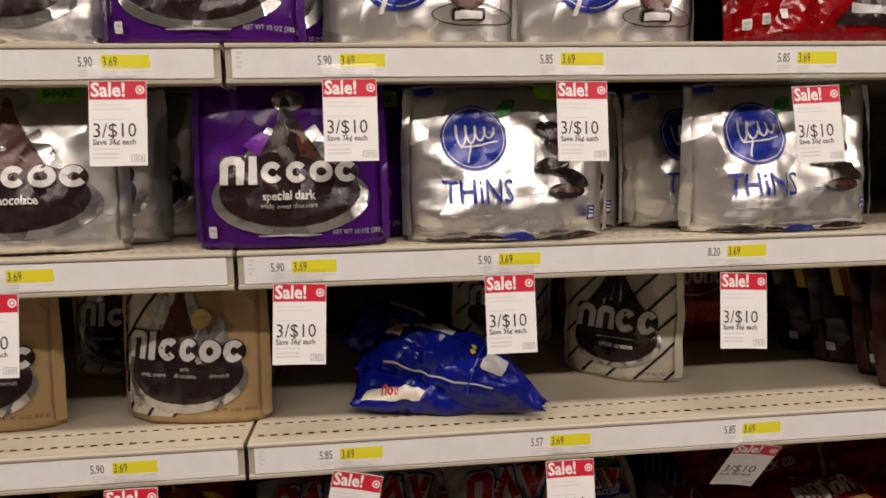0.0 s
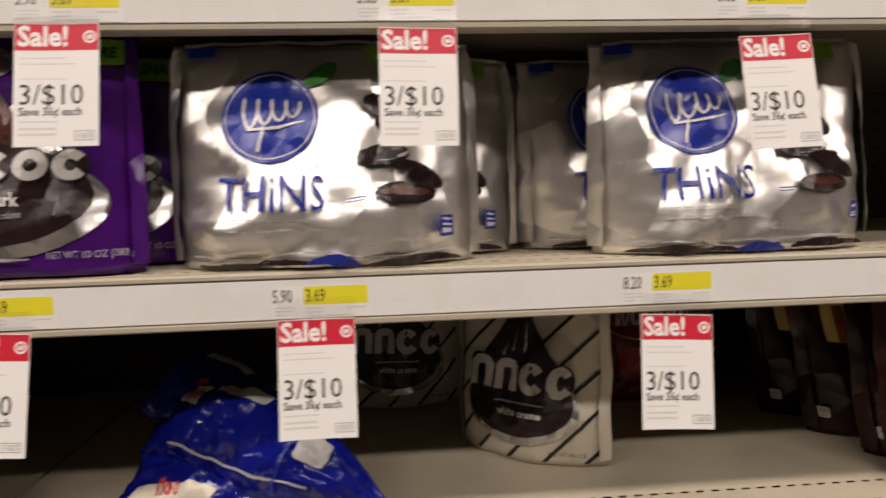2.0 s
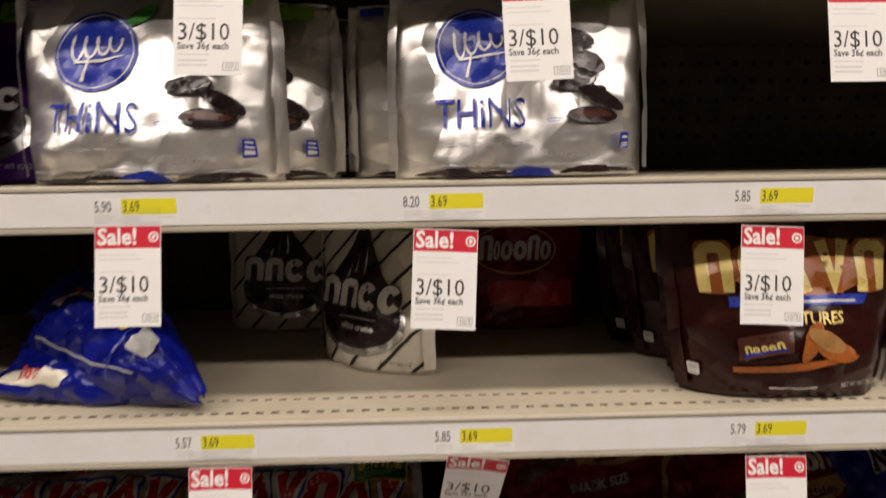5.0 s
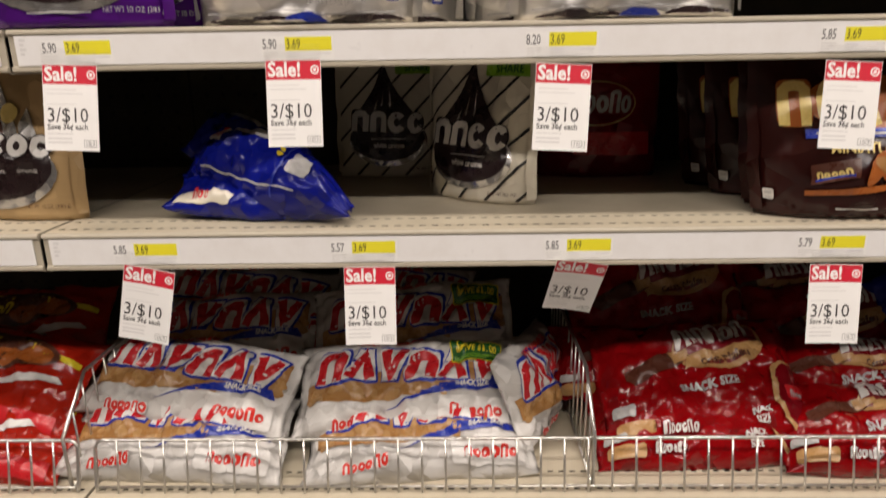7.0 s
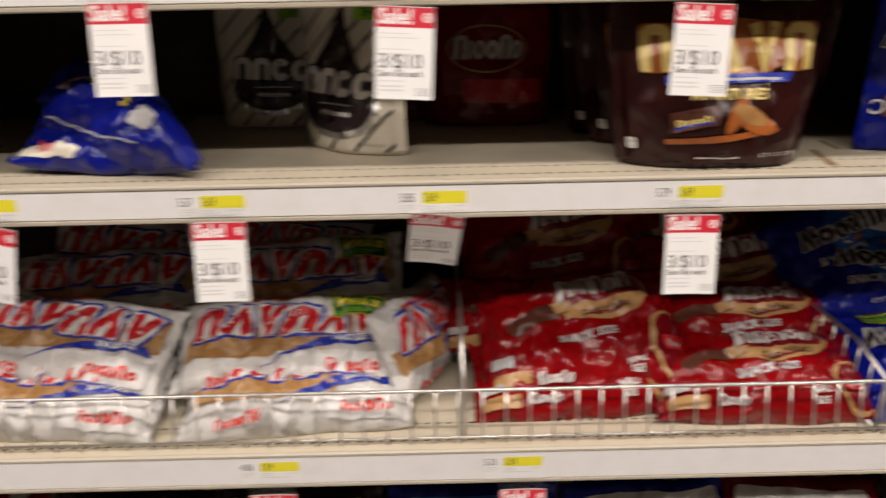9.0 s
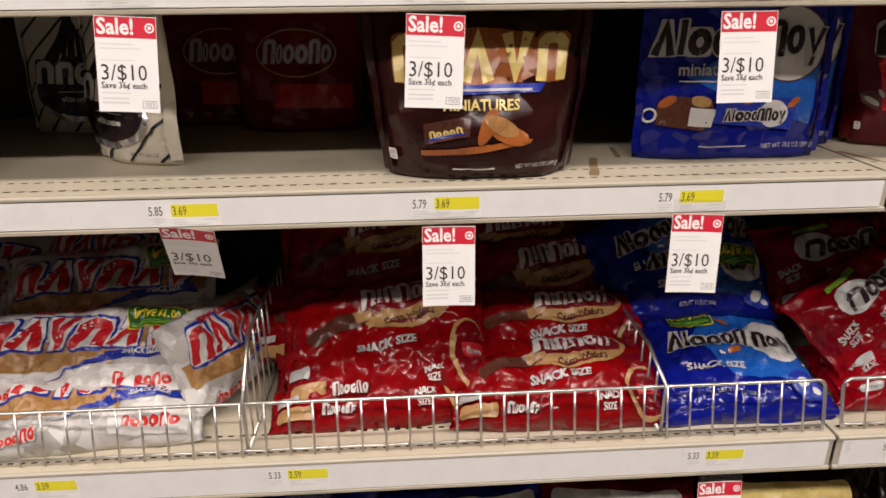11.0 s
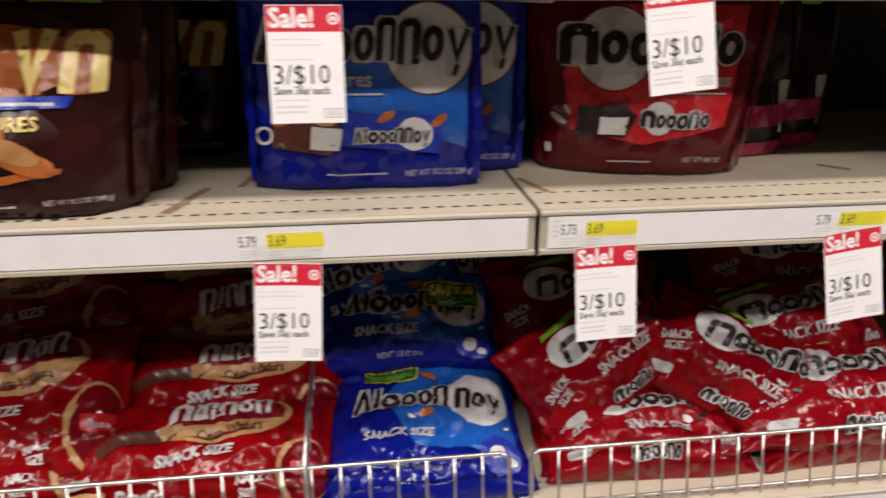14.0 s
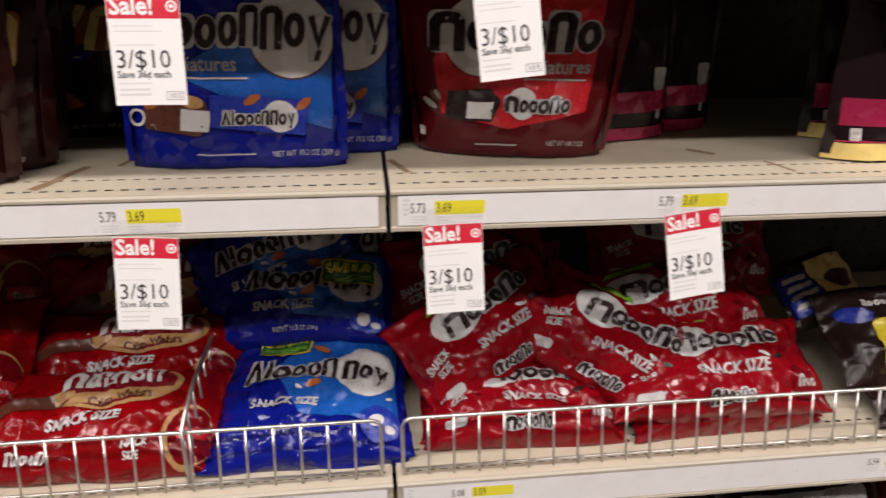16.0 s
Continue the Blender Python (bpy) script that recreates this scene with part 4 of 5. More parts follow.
def toffee_layers(w, h):
    out = [("glow", [ellipse(0.004, 0.112, 0.060, 0.026)], I_ALMOND, "warm orange glow behind the mark")]
    out += word(0.0, 0.090, 0.043, [0.028, 0.022, 0.033, 0.029, 0.028], I_GOLD, I_ALMOND, slant=0.06, grow=0.0010, gap=0.0045, kinds="BCvwB")
    out += [("blue_bar", [[(-0.058, 0.078), (0.056, 0.080), (0.060, 0.0885), (-0.058, 0.0865)]], I_BLUE, "blue ribbon bar"), ("bar_text", [rect(-0.048, 0.0815, 0.048, 0.0838)], I_GREY),
            text("flavour", "MINIATURES", 0.0138, 0.0, 0.0645, I_GOLD, bold=0.0003, stretch=0.95),
            ("caramel_ribbon", [[(-0.060, 0.024), (0.0, 0.026), (0.050, 0.034), (0.052, 0.038), (0.0, 0.033), (-0.060, 0.029)]], I_ALMOND),
            ("bar_wrapper", [[(-0.056, 0.034), (-0.012, 0.042), (-0.010, 0.060), (-0.056, 0.052)]], I_BROWN), ("wrapper_mark", wordmark(-0.034, 0.041, 0.0075, [0.006] * 5, 0.0008, 0, 0, 9), I_GOLD), ("wrapper_line", [[(-0.052, 0.037), (-0.016, 0.0435), (-0.016, 0.0455), (-0.052, 0.039)]], I_BLUE),
            ("almond", [ellipse(0.006, 0.050, 0.018, 0.0065, 62)], I_ALMOND, "roasted almond"), ("almond", [ellipse(0.028, 0.042, 0.020, 0.0085, -18)], I_ALMOND, "roasted almond"), ("almond", [ellipse(0.020, 0.050, 0.018, 0.0075, -25)], I_PEANUT, "roasted almond"),
            ("small_print", [rect(-0.030, 0.0105, 0.014, 0.0120)], I_WHITE), net(0.058, 0.011, "NET WT 10.2 OZ (289 g)", I_WHITE, 0.006), ("green_tab", [rect(0.030, h - 0.007, 0.075, h - 0.001)], I_LIME)]
    return out + facts(-w / 2 + 0.008, 0.018)


put(pouch("candy_pouch", "dark brown toffee pouch with gold lettering blocks", FRONT, .200, .158, .052, P_BROWN, .21, seed=7, layers=toffee_layers(.200, .158)),
    [(.816, .056, S3, 2, 0, -1), (.826, .104, S3, 2), (.812, .165, S3, 2), (.800, .225, S3, 2), (.865, .255, S3, 2, 0, -6)])


def almond_layers(w, h):
    out = [("bright_panel", [[(-0.010, 0.066), (0.086, 0.034), (0.090, 0.140), (0.030, 0.130), (-0.050, 0.085)]], I_CYAN, "sky blue panel"),
           ("coconut_half", [ellipse(0.055, 0.116, 0.036, 0.036)], I_COCO, "cut coconut half"), ("coconut_shell", ring(0.055, 0.116, 0.0375, 0.0375, 0.0015, 32), I_BROWN)]
    out += word(-0.030, 0.106, 0.034, [0.024, 0.009, 0.024, 0.019, 0.017, 0.018], I_CHOC, I_GREY, slant=0.08, grow=0.0014, gap=0.001, bob=0.001, kinds="vlbobB")
    out += word(0.058, 0.104, 0.036, [0.019, 0.019, 0.021], I_CHOC, I_GREY, slant=0.08, grow=0.0014, gap=0.001, bob=0.002, kinds="Boy", name="second_wordmark")
    out += [text("flavour", "miniatures", 0.0175, -0.026, 0.0865, I_GREY, bold=0.0003, stretch=0.9), ("flavour_note", [rect(-0.058, 0.0795, 0.016, 0.081)], I_GREY),
            ("chocolate_bar", [[(-0.078, 0.036), (-0.030, 0.030), (-0.020, 0.040), (-0.022, 0.060), (-0.055, 0.066), (-0.078, 0.056)]], I_BROWN, "cut chocolate bar"), ("coconut_filling", [[(-0.046, 0.035), (-0.022, 0.034), (-0.018, 0.052), (-0.044, 0.054)]], I_COCO), ("coconut_curl", ring(-0.085, 0.046, 0.008, 0.008, 0.0025, 16), I_WHITE), ("almond", [ellipse(-0.034, 0.060, 0.010, 0.0055, -10)], I_TAN), ("almond", [ellipse(-0.068, 0.060, 0.010, 0.005, 30)], I_ALMOND),
            ("wrapper", [[(-0.020, 0.038), (0.062, 0.030), (0.068, 0.062), (-0.018, 0.066)]], I_BLUE), ("wrapper_coconut", [ellipse(0.042, 0.047, 0.015, 0.014)], I_COCO), ("almond", [ellipse(0.018, 0.062, 0.008, 0.0035, 30)], I_ALMOND), ("almond", [ellipse(0.062, 0.058, 0.008, 0.0035, 40)], I_ALMOND)]
    out += word(0.022, 0.040, 0.0125, [0.008, 0.003, 0.009, 0.007, 0.006, 0.006, 0.007, 0.007, 0.007], I_CHOC, I_GREY, slant=0.08, grow=0.0008, gap=0.0006, kinds="vlbobBBoy", name="small_wordmark")
    return out + [("small_print", [rect(-0.034, 0.0135, 0.018, 0.0148)], I_GREY), net(0.062, 0.012, "NET WT 10.2 OZ (289 g)", I_GREY, 0.0075)]


put(pouch("candy_pouch", "royal blue pouch with coconut half and sky panel", FRONT, .195, .166, .016, P_BLUE, seed=8, rough=0.0016, layers=almond_layers(.195, .166)),
    [(1.086, .088, S3, 2, 0, -3), (1.136, .136, S3, 2), (1.142, .175, S3, 2)])


def coconut_layers(w, h):
    out = [("bright_panel", [[(-0.070, 0.040), (0.0, 0.028), (0.075, 0.045), (0.080, 0.150), (-0.04, 0.150), (-0.075, 0.090)]], I_RED, "brighter red panel"),
           ("coconut_half", [ellipse(-0.030, 0.112, 0.034, 0.036)], I_COCO, "cut coconut half"), ("coconut_shell", ring(-0.030, 0.112, 0.0355, 0.0375, 0.0015, 32), I_DRED)]
    out += word(0.0, 0.098, 0.036, [0.034, 0.024, 0.023, 0.023, 0.025, 0.022], I_CHOC, I_GREY, slant=0.06, grow=0.0015, gap=0.0012, bob=0.001, kinds="BobbBo")
    out += [text("flavour", "miniatures", 0.0175, 0.040, 0.080, I_GREY, bold=0.0003, stretch=0.9), ("flavour_note", [rect(0.012, 0.0735, 0.070, 0.075)], I_GREY),
            ("chocolate_bar", [[(-0.066, 0.036), (-0.018, 0.034), (-0.008, 0.054), (-0.020, 0.064), (-0.060, 0.062)]], I_CHOC, "cut dark chocolate bar"), ("coconut_filling", [[(-0.044, 0.037), (-0.018, 0.037), (-0.016, 0.053), (-0.042, 0.053)]], I_COCO), ("coconut_flake", [ellipse(-0.080, 0.050, 0.008, 0.003, -35), ellipse(-0.072, 0.058, 0.005, 0.002, -60)], I_WHITE),
            ("wrapper_coconut", [ellipse(0.012, 0.052, 0.014, 0.015)], I_COCO)]
    out += word(0.026, 0.044, 0.015, [0.014, 0.009, 0.009, 0.009, 0.010, 0.009], I_CHOC, I_GREY, slant=0.06, grow=0.0009, gap=0.0007, kinds="BobbBo", name="small_wordmark")
    return out + [("small_print", [rect(-0.034, 0.0125, 0.008, 0.0138)], I_GREY), net(0.058, 0.013, "NET WT 10.3 OZ", I_GREY, 0.007)] + facts(-w / 2 + 0.010, 0.018, 0.005, 0.009)


put(pouch("candy_pouch", "deep red pouch with coconut half and dark mark", FRONT, .205, .166, .040, P_MAROON, .20, seed=9, layers=coconut_layers(.205, .166)),
    [(1.347, .124, S3, 2, 0, -13)])
wafer = word(0.0, 0.085, 0.03, [0.017, 0.008, 0.014, 0.017, 0.014, 0.013], I_GREY, I_DRED, slant=0.1, gap=0.001)
put(pouch("candy_pouch", "dim red wafer pouch with oval ring at the back", FRONT, .165, .152, .030, P_CRIMSON, seed=19,
          layers=[("oval_ring", ring(0.0, 0.098, 0.052, 0.030, 0.0022, 32), I_TAN)] + wafer + [("picture", [rect(-0.03, 0.03, 0.07, 0.06)], I_RED)]),
    [(.607, .300, S3, 2, 0, -5), (.50, .35, S3, 2)])


def plum_layers(w, h):
    return [("raspberry_band", [rect(-w / 2 + 0.001, 0.034, w / 2 - 0.001, 0.060)], I_PINK, "raspberry pink band"), ("gold_foot", [rect(-w / 2 + 0.001, 0.001, w / 2 - 0.001, 0.018)], I_GOLD, "gold foot band"),
            ("gold_mark", wordmark(0.02, 0.095, 0.035, [0.016, 0.02, 0.02, 0.018], 0.004), I_GOLD), ("green_tab", [rounded(-0.02, h - 0.018, 0.03, h - 0.004, 0.003)], I_LIME), ("raspberry_foot", [rect(-w / 2 + 0.001, 0.0185, w / 2 - 0.001, 0.020)], I_PINK)] + facts(-w / 2 + 0.016, 0.020, 0.009, 0.012)


put(pouch("candy_pouch", "plum brown pouch with pink band and gold foot", FRONT, .200, .168, .032, P_PLUM, seed=10, layers=plum_layers(.2, .168)), [(1.752, .070, S3, 2), (1.79, .165, S3, 2)])
put(pouch("candy_pouch", "dim plum pouch with raspberry band further back", FRONT, .190, .165, .030, P_PLUM, seed=11,
          layers=[("raspberry_band", [rect(-.094, 0.030, .094, 0.052)], I_PINK), ("raspberry_foot", [rect(-.094, 0.001, .094, 0.014)], I_PINK), ("pale_mark", [rounded(0.068, 0.052, 0.086, 0.076, 0.004)], I_GREY), ("green_tab", [rounded(0.02, .150, 0.07, .163, 0.003)], I_LIME)] + facts(0.074, 0.022, 0.006, 0.010)),
    [(1.443, .172, S3, 2, 0, 8), (1.512, .215, S3, 2, 0, 5)])

# ---- the fallen blue bag ----
FALLEN = [("white_panel", [rounded(-0.050, 0.058, -0.004, 0.070, 0.002)], I_GREY, "pale printed panel"), ("white_panel_end", [rounded(0.040, 0.030, 0.066, 0.062, 0.004, 0.1)], I_GREY),
          ("red_white_mark", [[(-0.084, 0.050), (-0.062, 0.044), (-0.058, 0.064), (-0.080, 0.070)]], I_WHITE), ("red_mark", wordmark(-0.071, 0.050, 0.013, [0.005, 0.005, 0.005], 0.001, 0, 0, -15), I_RED),
          ("colour_dot", [ellipse(0.026, 0.052, 0.003, 0.003, n=10), ellipse(0.027, 0.045, 0.003, 0.003, n=10)], I_YELLOW), ("seam", [rect(-0.070, 0.010, 0.060, 0.0115)], I_GREY), ("fold", [rect(0.034, 0.004, 0.036, 0.074)], I_BLUE)]
put(pillow("candy_bag", "crumpled blue cookie bag lying on its side", "fallen blue bags", .232, .088, .034, P_BLUE, seed=2, layers=FALLEN, lump=0.007, taper=0.9), [(.200, .050, S3 + .016, 52, 15, -17)])
put(pillow("candy_bag", "flattened blue and white bag under another bag", "fallen blue bags", .180, .070, .014, P_BLUE, seed=4, lump=0.006, taper=0.6,
           layers=[("white_underside", [[(-0.078, 0.004), (-0.012, 0.003), (-0.006, 0.012), (-0.072, 0.020)]], I_CREAM), ("red_mark", wordmark(-0.045, 0.008, 0.012, [0.006, 0.006, 0.005], 0.001), I_RED)]), [(.190, .040, S3 + .008, 66, 3, -4)])
put(pillow("candy_bag", "dark blue bag end standing up behind", "fallen blue bags", .135, .075, .020, P_BLUE, seed=5, lump=0.007, taper=0.4,
           layers=[("pale_end", [rect(-0.03, 0.066, 0.02, 0.09)], I_GREY), ("red_mark", wordmark(0.0, 0.03, 0.014, [0.008, 0.006], 0.002), I_RED)]), [(.142, .122, S3 + .040, 46, 22, -14)])

# ---- snack bags in the wire baskets ----
SNACK = "snack bags in wire baskets"


def peanut_layers(w, h, coupon=False):
    k = w / 0.27
    out = [("peanut_band", [[(-0.120 * k, 0.036), (-0.04 * k, 0.030), (0.05 * k, 0.040), (0.118 * k, 0.050), (0.122 * k, 0.098), (0.09 * k, 0.080), (-0.122 * k, 0.062)]], I_PEANUT, "band of roasted peanuts")]
    rnd = random.Random(5)
    out.append(("peanut", [ellipse(-0.112 * k + rnd.random() * 0.16 * k, 0.036 + rnd.random() * 0.016, 0.007, 0.0042, rnd.random() * 180, 10) for _ in range(26)] + [ellipse(0.108 * k + rnd.random() * 0.008, 0.055 + rnd.random() * 0.035, 0.008, 0.005, rnd.random() * 180, 10) for _ in range(6)], I_TAN))
    out += [("blue_ribbon", [[(0.0, 0.030), (0.03 * k, 0.036), (0.115 * k, 0.046), (0.108 * k, 0.056), (0.04 * k, 0.048), (-0.03 * k, 0.020)]], I_BLUE, "blue ribbon band")]
    out += word(-0.002, 0.056, 0.040, [0.034 * k, 0.036 * k, 0.034 * k, 0.034 * k, 0.036 * k, 0.034 * k], I_RED, I_WHITE, slant=0.18, turn=-1.5, grow=0.0018, gap=0.0015 * k, bob=0.002, kinds="BvwBvw")
    out.insert(len(out) - 2, ("mark_shadow", wordmark(-0.001, 0.0545, 0.043, [0.034 * k, 0.036 * k, 0.034 * k, 0.034 * k, 0.036 * k, 0.034 * k], 0.0015 * k, 0.18, 0.0036, -1.5, 0.002, "BvwBvw"), I_BLUE))
    out += [text("kind", "PEANUT CARAMEL BAR", 0.0088, -0.02 * k, h - 0.016, I_BRED, bold=0.0004), text("size_word", "SNACK SIZE", 0.0085, 0.075 * k, 0.0455, I_WHITE, slant=0.2, turn=5, bold=0.0003),
            ("inset_field", [rounded(0.035 * k, 0.006, 0.118 * k, 0.034, 0.004)], I_WHITE)]
    out += word(0.078 * k, 0.012, 0.013, [0.0095] * 6, I_BRED, I_WHITE, slant=0.1, grow=0.0005, gap=0.001, name="small_wordmark")
    out += word(-0.060 * k, 0.006, 0.010, [0.008] * 6, I_BRED, I_WHITE, slant=0.1, turn=4, grow=0.0004, gap=0.001, name="small_wordmark")
    out.append(net(-0.05 * k, 0.021, "NET WT 11.6 OZ (328 g)", I_GREY, 0.007))
    return out + (sticker(0.052 * k, h - 0.044) if coupon else [])


def peanut_bag(seed, w, h, coupon, places, lump=0.012):
    put(pillow("snack_bag", "white peanut bar bag with red and blue print", SNACK, w, h, .026, P_WHITE, seed=seed, lump=lump, layers=peanut_layers(w, h, coupon)), places)


peanut_bag(21, .270, .120, False, [(.076, .066, .784, 58, 9, 0), (.095, .165, .800, 48, -3, 0), (.10, .245, .81, 40, 6, 0)])
peanut_bag(22, .275, .118, False, [(.078, .018, .744, 65, 3, 0), (.372, .018, .744, 66, -2, 2)])
peanut_bag(23, .280, .125, True, [(.355, .062, .774, 56, -2, 0), (.360, .160, .806, 44, -4, 0)])
peanut_bag(24, .210, .115, False, [(.530, .140, .746, 24, 6, 70), (.33, .250, .81, 38, 5, 0), (.20, .2, .76, 30, 0, 8)])


def wafer_layers(w, h):
    k, j = w / 0.26, h / 0.15
    out = [("mark_oval", [ellipse(0.028 * k, 0.105 * j, 0.060 * k, 0.030 * j, 10)], I_TAN, "tan oval rim"), ("mark_field", [ellipse(0.026 * k, 0.107 * j, 0.055 * k, 0.026 * j, 10)], I_DRED),
           ("wafer_finger", [[(-0.095 * k, 0.070 * j), (-0.085 * k, 0.064 * j), (-0.020 * k, 0.086 * j), (-0.018 * k, 0.100 * j), (-0.035 * k, 0.100 * j), (-0.095 * k, 0.080 * j)]], I_BROWN, "chocolate wafer finger"), ("wafer_end", [[(-0.034 * k, 0.084 * j), (-0.012 * k, 0.090 * j), (-0.016 * k, 0.104 * j), (-0.038 * k, 0.098 * j)]], I_TAN),
           ("tan_band", [[(-0.020 * k, 0.078 * j), (0.070 * k, 0.092 * j), (0.082 * k, 0.108 * j), (0.060 * k, 0.104 * j), (-0.015 * k, 0.094 * j)]], I_TAN), text("kind", "Crisp Wafers", 0.0125 * k, 0.030 * k, 0.084 * j, I_BROWN, turn=9, bold=0.0004),
           text("size_word", "SNACK SIZE", 0.0145 * k, 0.0, 0.052 * j, I_GREY, slant=0.1, turn=5, bold=0.0006)]
    out += word(0.020 * k, 0.106 * j, 0.026 * j, [0.018 * k, 0.008 * k, 0.014 * k, 0.018 * k, 0.016 * k, 0.014 * k], I_WHITE, I_DRED, slant=0.12, turn=8, grow=0.001, gap=0.001, kinds="BlBBoB")
    out += [("window_rim", [ellipse(0.100 * k, 0.042 * j, 0.026 * k, 0.040 * j)], I_TAN, "gold rimmed window"), ("window", [ellipse(0.103 * k, 0.042 * j, 0.023 * k, 0.036 * j)], P_CRIMSON), ("window_bar", [rounded(0.088 * k, 0.036 * j, 0.118 * k, 0.052 * j, 0.003)], I_RED), ("window_mark", wordmark(0.103 * k, 0.040 * j, 0.008, [0.005, 0.003, 0.005, 0.005], 0.0006), I_GREY),
            ("jumbo_panel", [rounded(-0.118 * k, 0.008 * j, -0.075 * k, 0.026 * j, 0.004, 0.2)], I_TAN), ("facts_box", [rounded(-0.118 * k, 0.031 * j, -0.092 * k, 0.044 * j, 0.003, 0.15)], I_GREY), text("size_word", "SNACK\nSIZE", 0.0085, 0.052 * k, 0.024 * j, I_WHITE, bold=0.0003)]
    return out + word(-0.045 * k, 0.012 * j, 0.011, [0.007, 0.004, 0.006, 0.007, 0.006, 0.006], I_WHITE, I_DRED, slant=0.1, grow=0.0006, gap=0.0006, name="small_wordmark")


def wafer_bag(seed, w, h, places, lump=0.009):
    put(pillow("snack_bag", "bright red chocolate wafer bag with tan oval", SNACK, w, h, .028, P_RED, seed=seed, lump=lump, layers=wafer_layers(w, h)), places)


wafer_bag(31, .262, .165, [(.718, .058, .760, 54, -4, 0), (.925, .180, .752, 36, -3, 0), (.70, .2, .80, 36, -4, 0)])
wafer_bag(32, .262, .120, [(.705, .040, .744, 68, -3, 0), (.913, .020, .746, 65, 1, 0), (.925, .110, .757, 52, 3, 0), (.88, .25, .81, 38, 0, 0)])
wafer_bag(33, .250, .100, [(.905, .048, .744, 78, 0, 0), (.66, .15, .77, 40, 0, 0)])


def nutty_layers(w, h, coupon=True):
    k, j = w / 0.22, h / 0.115
    out = [("bright_panel", [[(-0.010 * k, 0.030 * j), (0.095 * k, 0.018 * j), (0.098 * k, 0.105 * j), (0.0, 0.108 * j), (-0.04 * k, 0.07 * j)]], I_CYAN, "sky blue panel"), ("coconut_half", [ellipse(0.062 * k, 0.066 * j, 0.034 * k, 0.024 * j)], I_COCO, "cut coconut half")]
    out += word(-0.022 * k, 0.060 * j, 0.025 * min(j, 1.1), [0.020 * k, 0.007 * k, 0.021 * k, 0.016 * k, 0.015 * k, 0.016 * k], I_CHOC, I_GREY, slant=0.1, turn=-2, grow=0.0013, gap=0.0008, bob=0.001, kinds="vlbobB")
    out += word(0.060 * k, 0.056 * j, 0.026 * min(j, 1.1), [0.016 * k, 0.016 * k, 0.017 * k], I_CHOC, I_GREY, slant=0.1, turn=-2, grow=0.0013, gap=0.0008, bob=0.001, kinds="Boy", name="second_wordmark")
    out += [text("size_word", "SNACK SIZE", 0.0142 * k, -0.025 * k, 0.036 * j, I_GREY, slant=0.08, turn=-1, bold=0.0005), ("almond", [ellipse(0.005 * k, 0.054 * j, 0.008, 0.0045, 10)], I_ALMOND, "roasted almond"), ("almond", [ellipse(0.012 * k, 0.090 * j, 0.010, 0.005, -15)], I_ALMOND, "roasted almond"), ("coconut_flake", [ellipse(-0.012 * k, 0.052 * j, 0.004, 0.0022, -30), ellipse(0.085 * k, 0.040 * j, 0.004, 0.002, 30)], I_WHITE),
            ("clear_window", [ellipse(0.074 * k, 0.020 * j, 0.022 * k, 0.013 * j)], I_BLUE), ("wrapped_bar", [ellipse(0.070 * k, 0.022 * j, 0.008, 0.006, 20), ellipse(0.084 * k, 0.016 * j, 0.006, 0.004, -20)], I_COCO), net(-0.010 * k, 0.014 * j, "NET WT 11.3 OZ (320 g)", I_GREY, 0.0065)]
    return out + (sticker(-0.058 * k, 0.086 * j, 0.056, 0.022) if coupon else [])


def nutty_bag(seed, w, h, coupon, places):
    put(pillow("snack_bag", "royal blue almond coconut bag with green coupon" if coupon else "royal blue almond coconut snack bag", SNACK, w, h, .026, P_BLUE, seed=seed, lump=0.007, layers=nutty_layers(w, h, coupon)), places)


nutty_bag(41, .220, .172, True, [(1.132, .018, .746, 76, 0, 0)])
nutty_bag(42, .215, .120, False, [(1.128, .022, .7405, 86, 2, 0), (1.110, .205, .835, 36, -22, 0), (1.14, .250, .82, 34, 0, 0), (1.128, .190, .775, 60, 0, 0)])
s_bag = pillow_surface(.215, .118, .026, 43, .008)
upper = new_bag("snack_bag", "royal blue almond coconut bag with green coupon", "candy bag", SNACK, s_bag, .015, P_BLUE)
prints(upper, s_bag, nutty_layers(.215, .118, False) + sticker(0.020, 0.066, 0.062, 0.026))
put(upper, [(1.124, .158, .803, 46, 0, 0)])


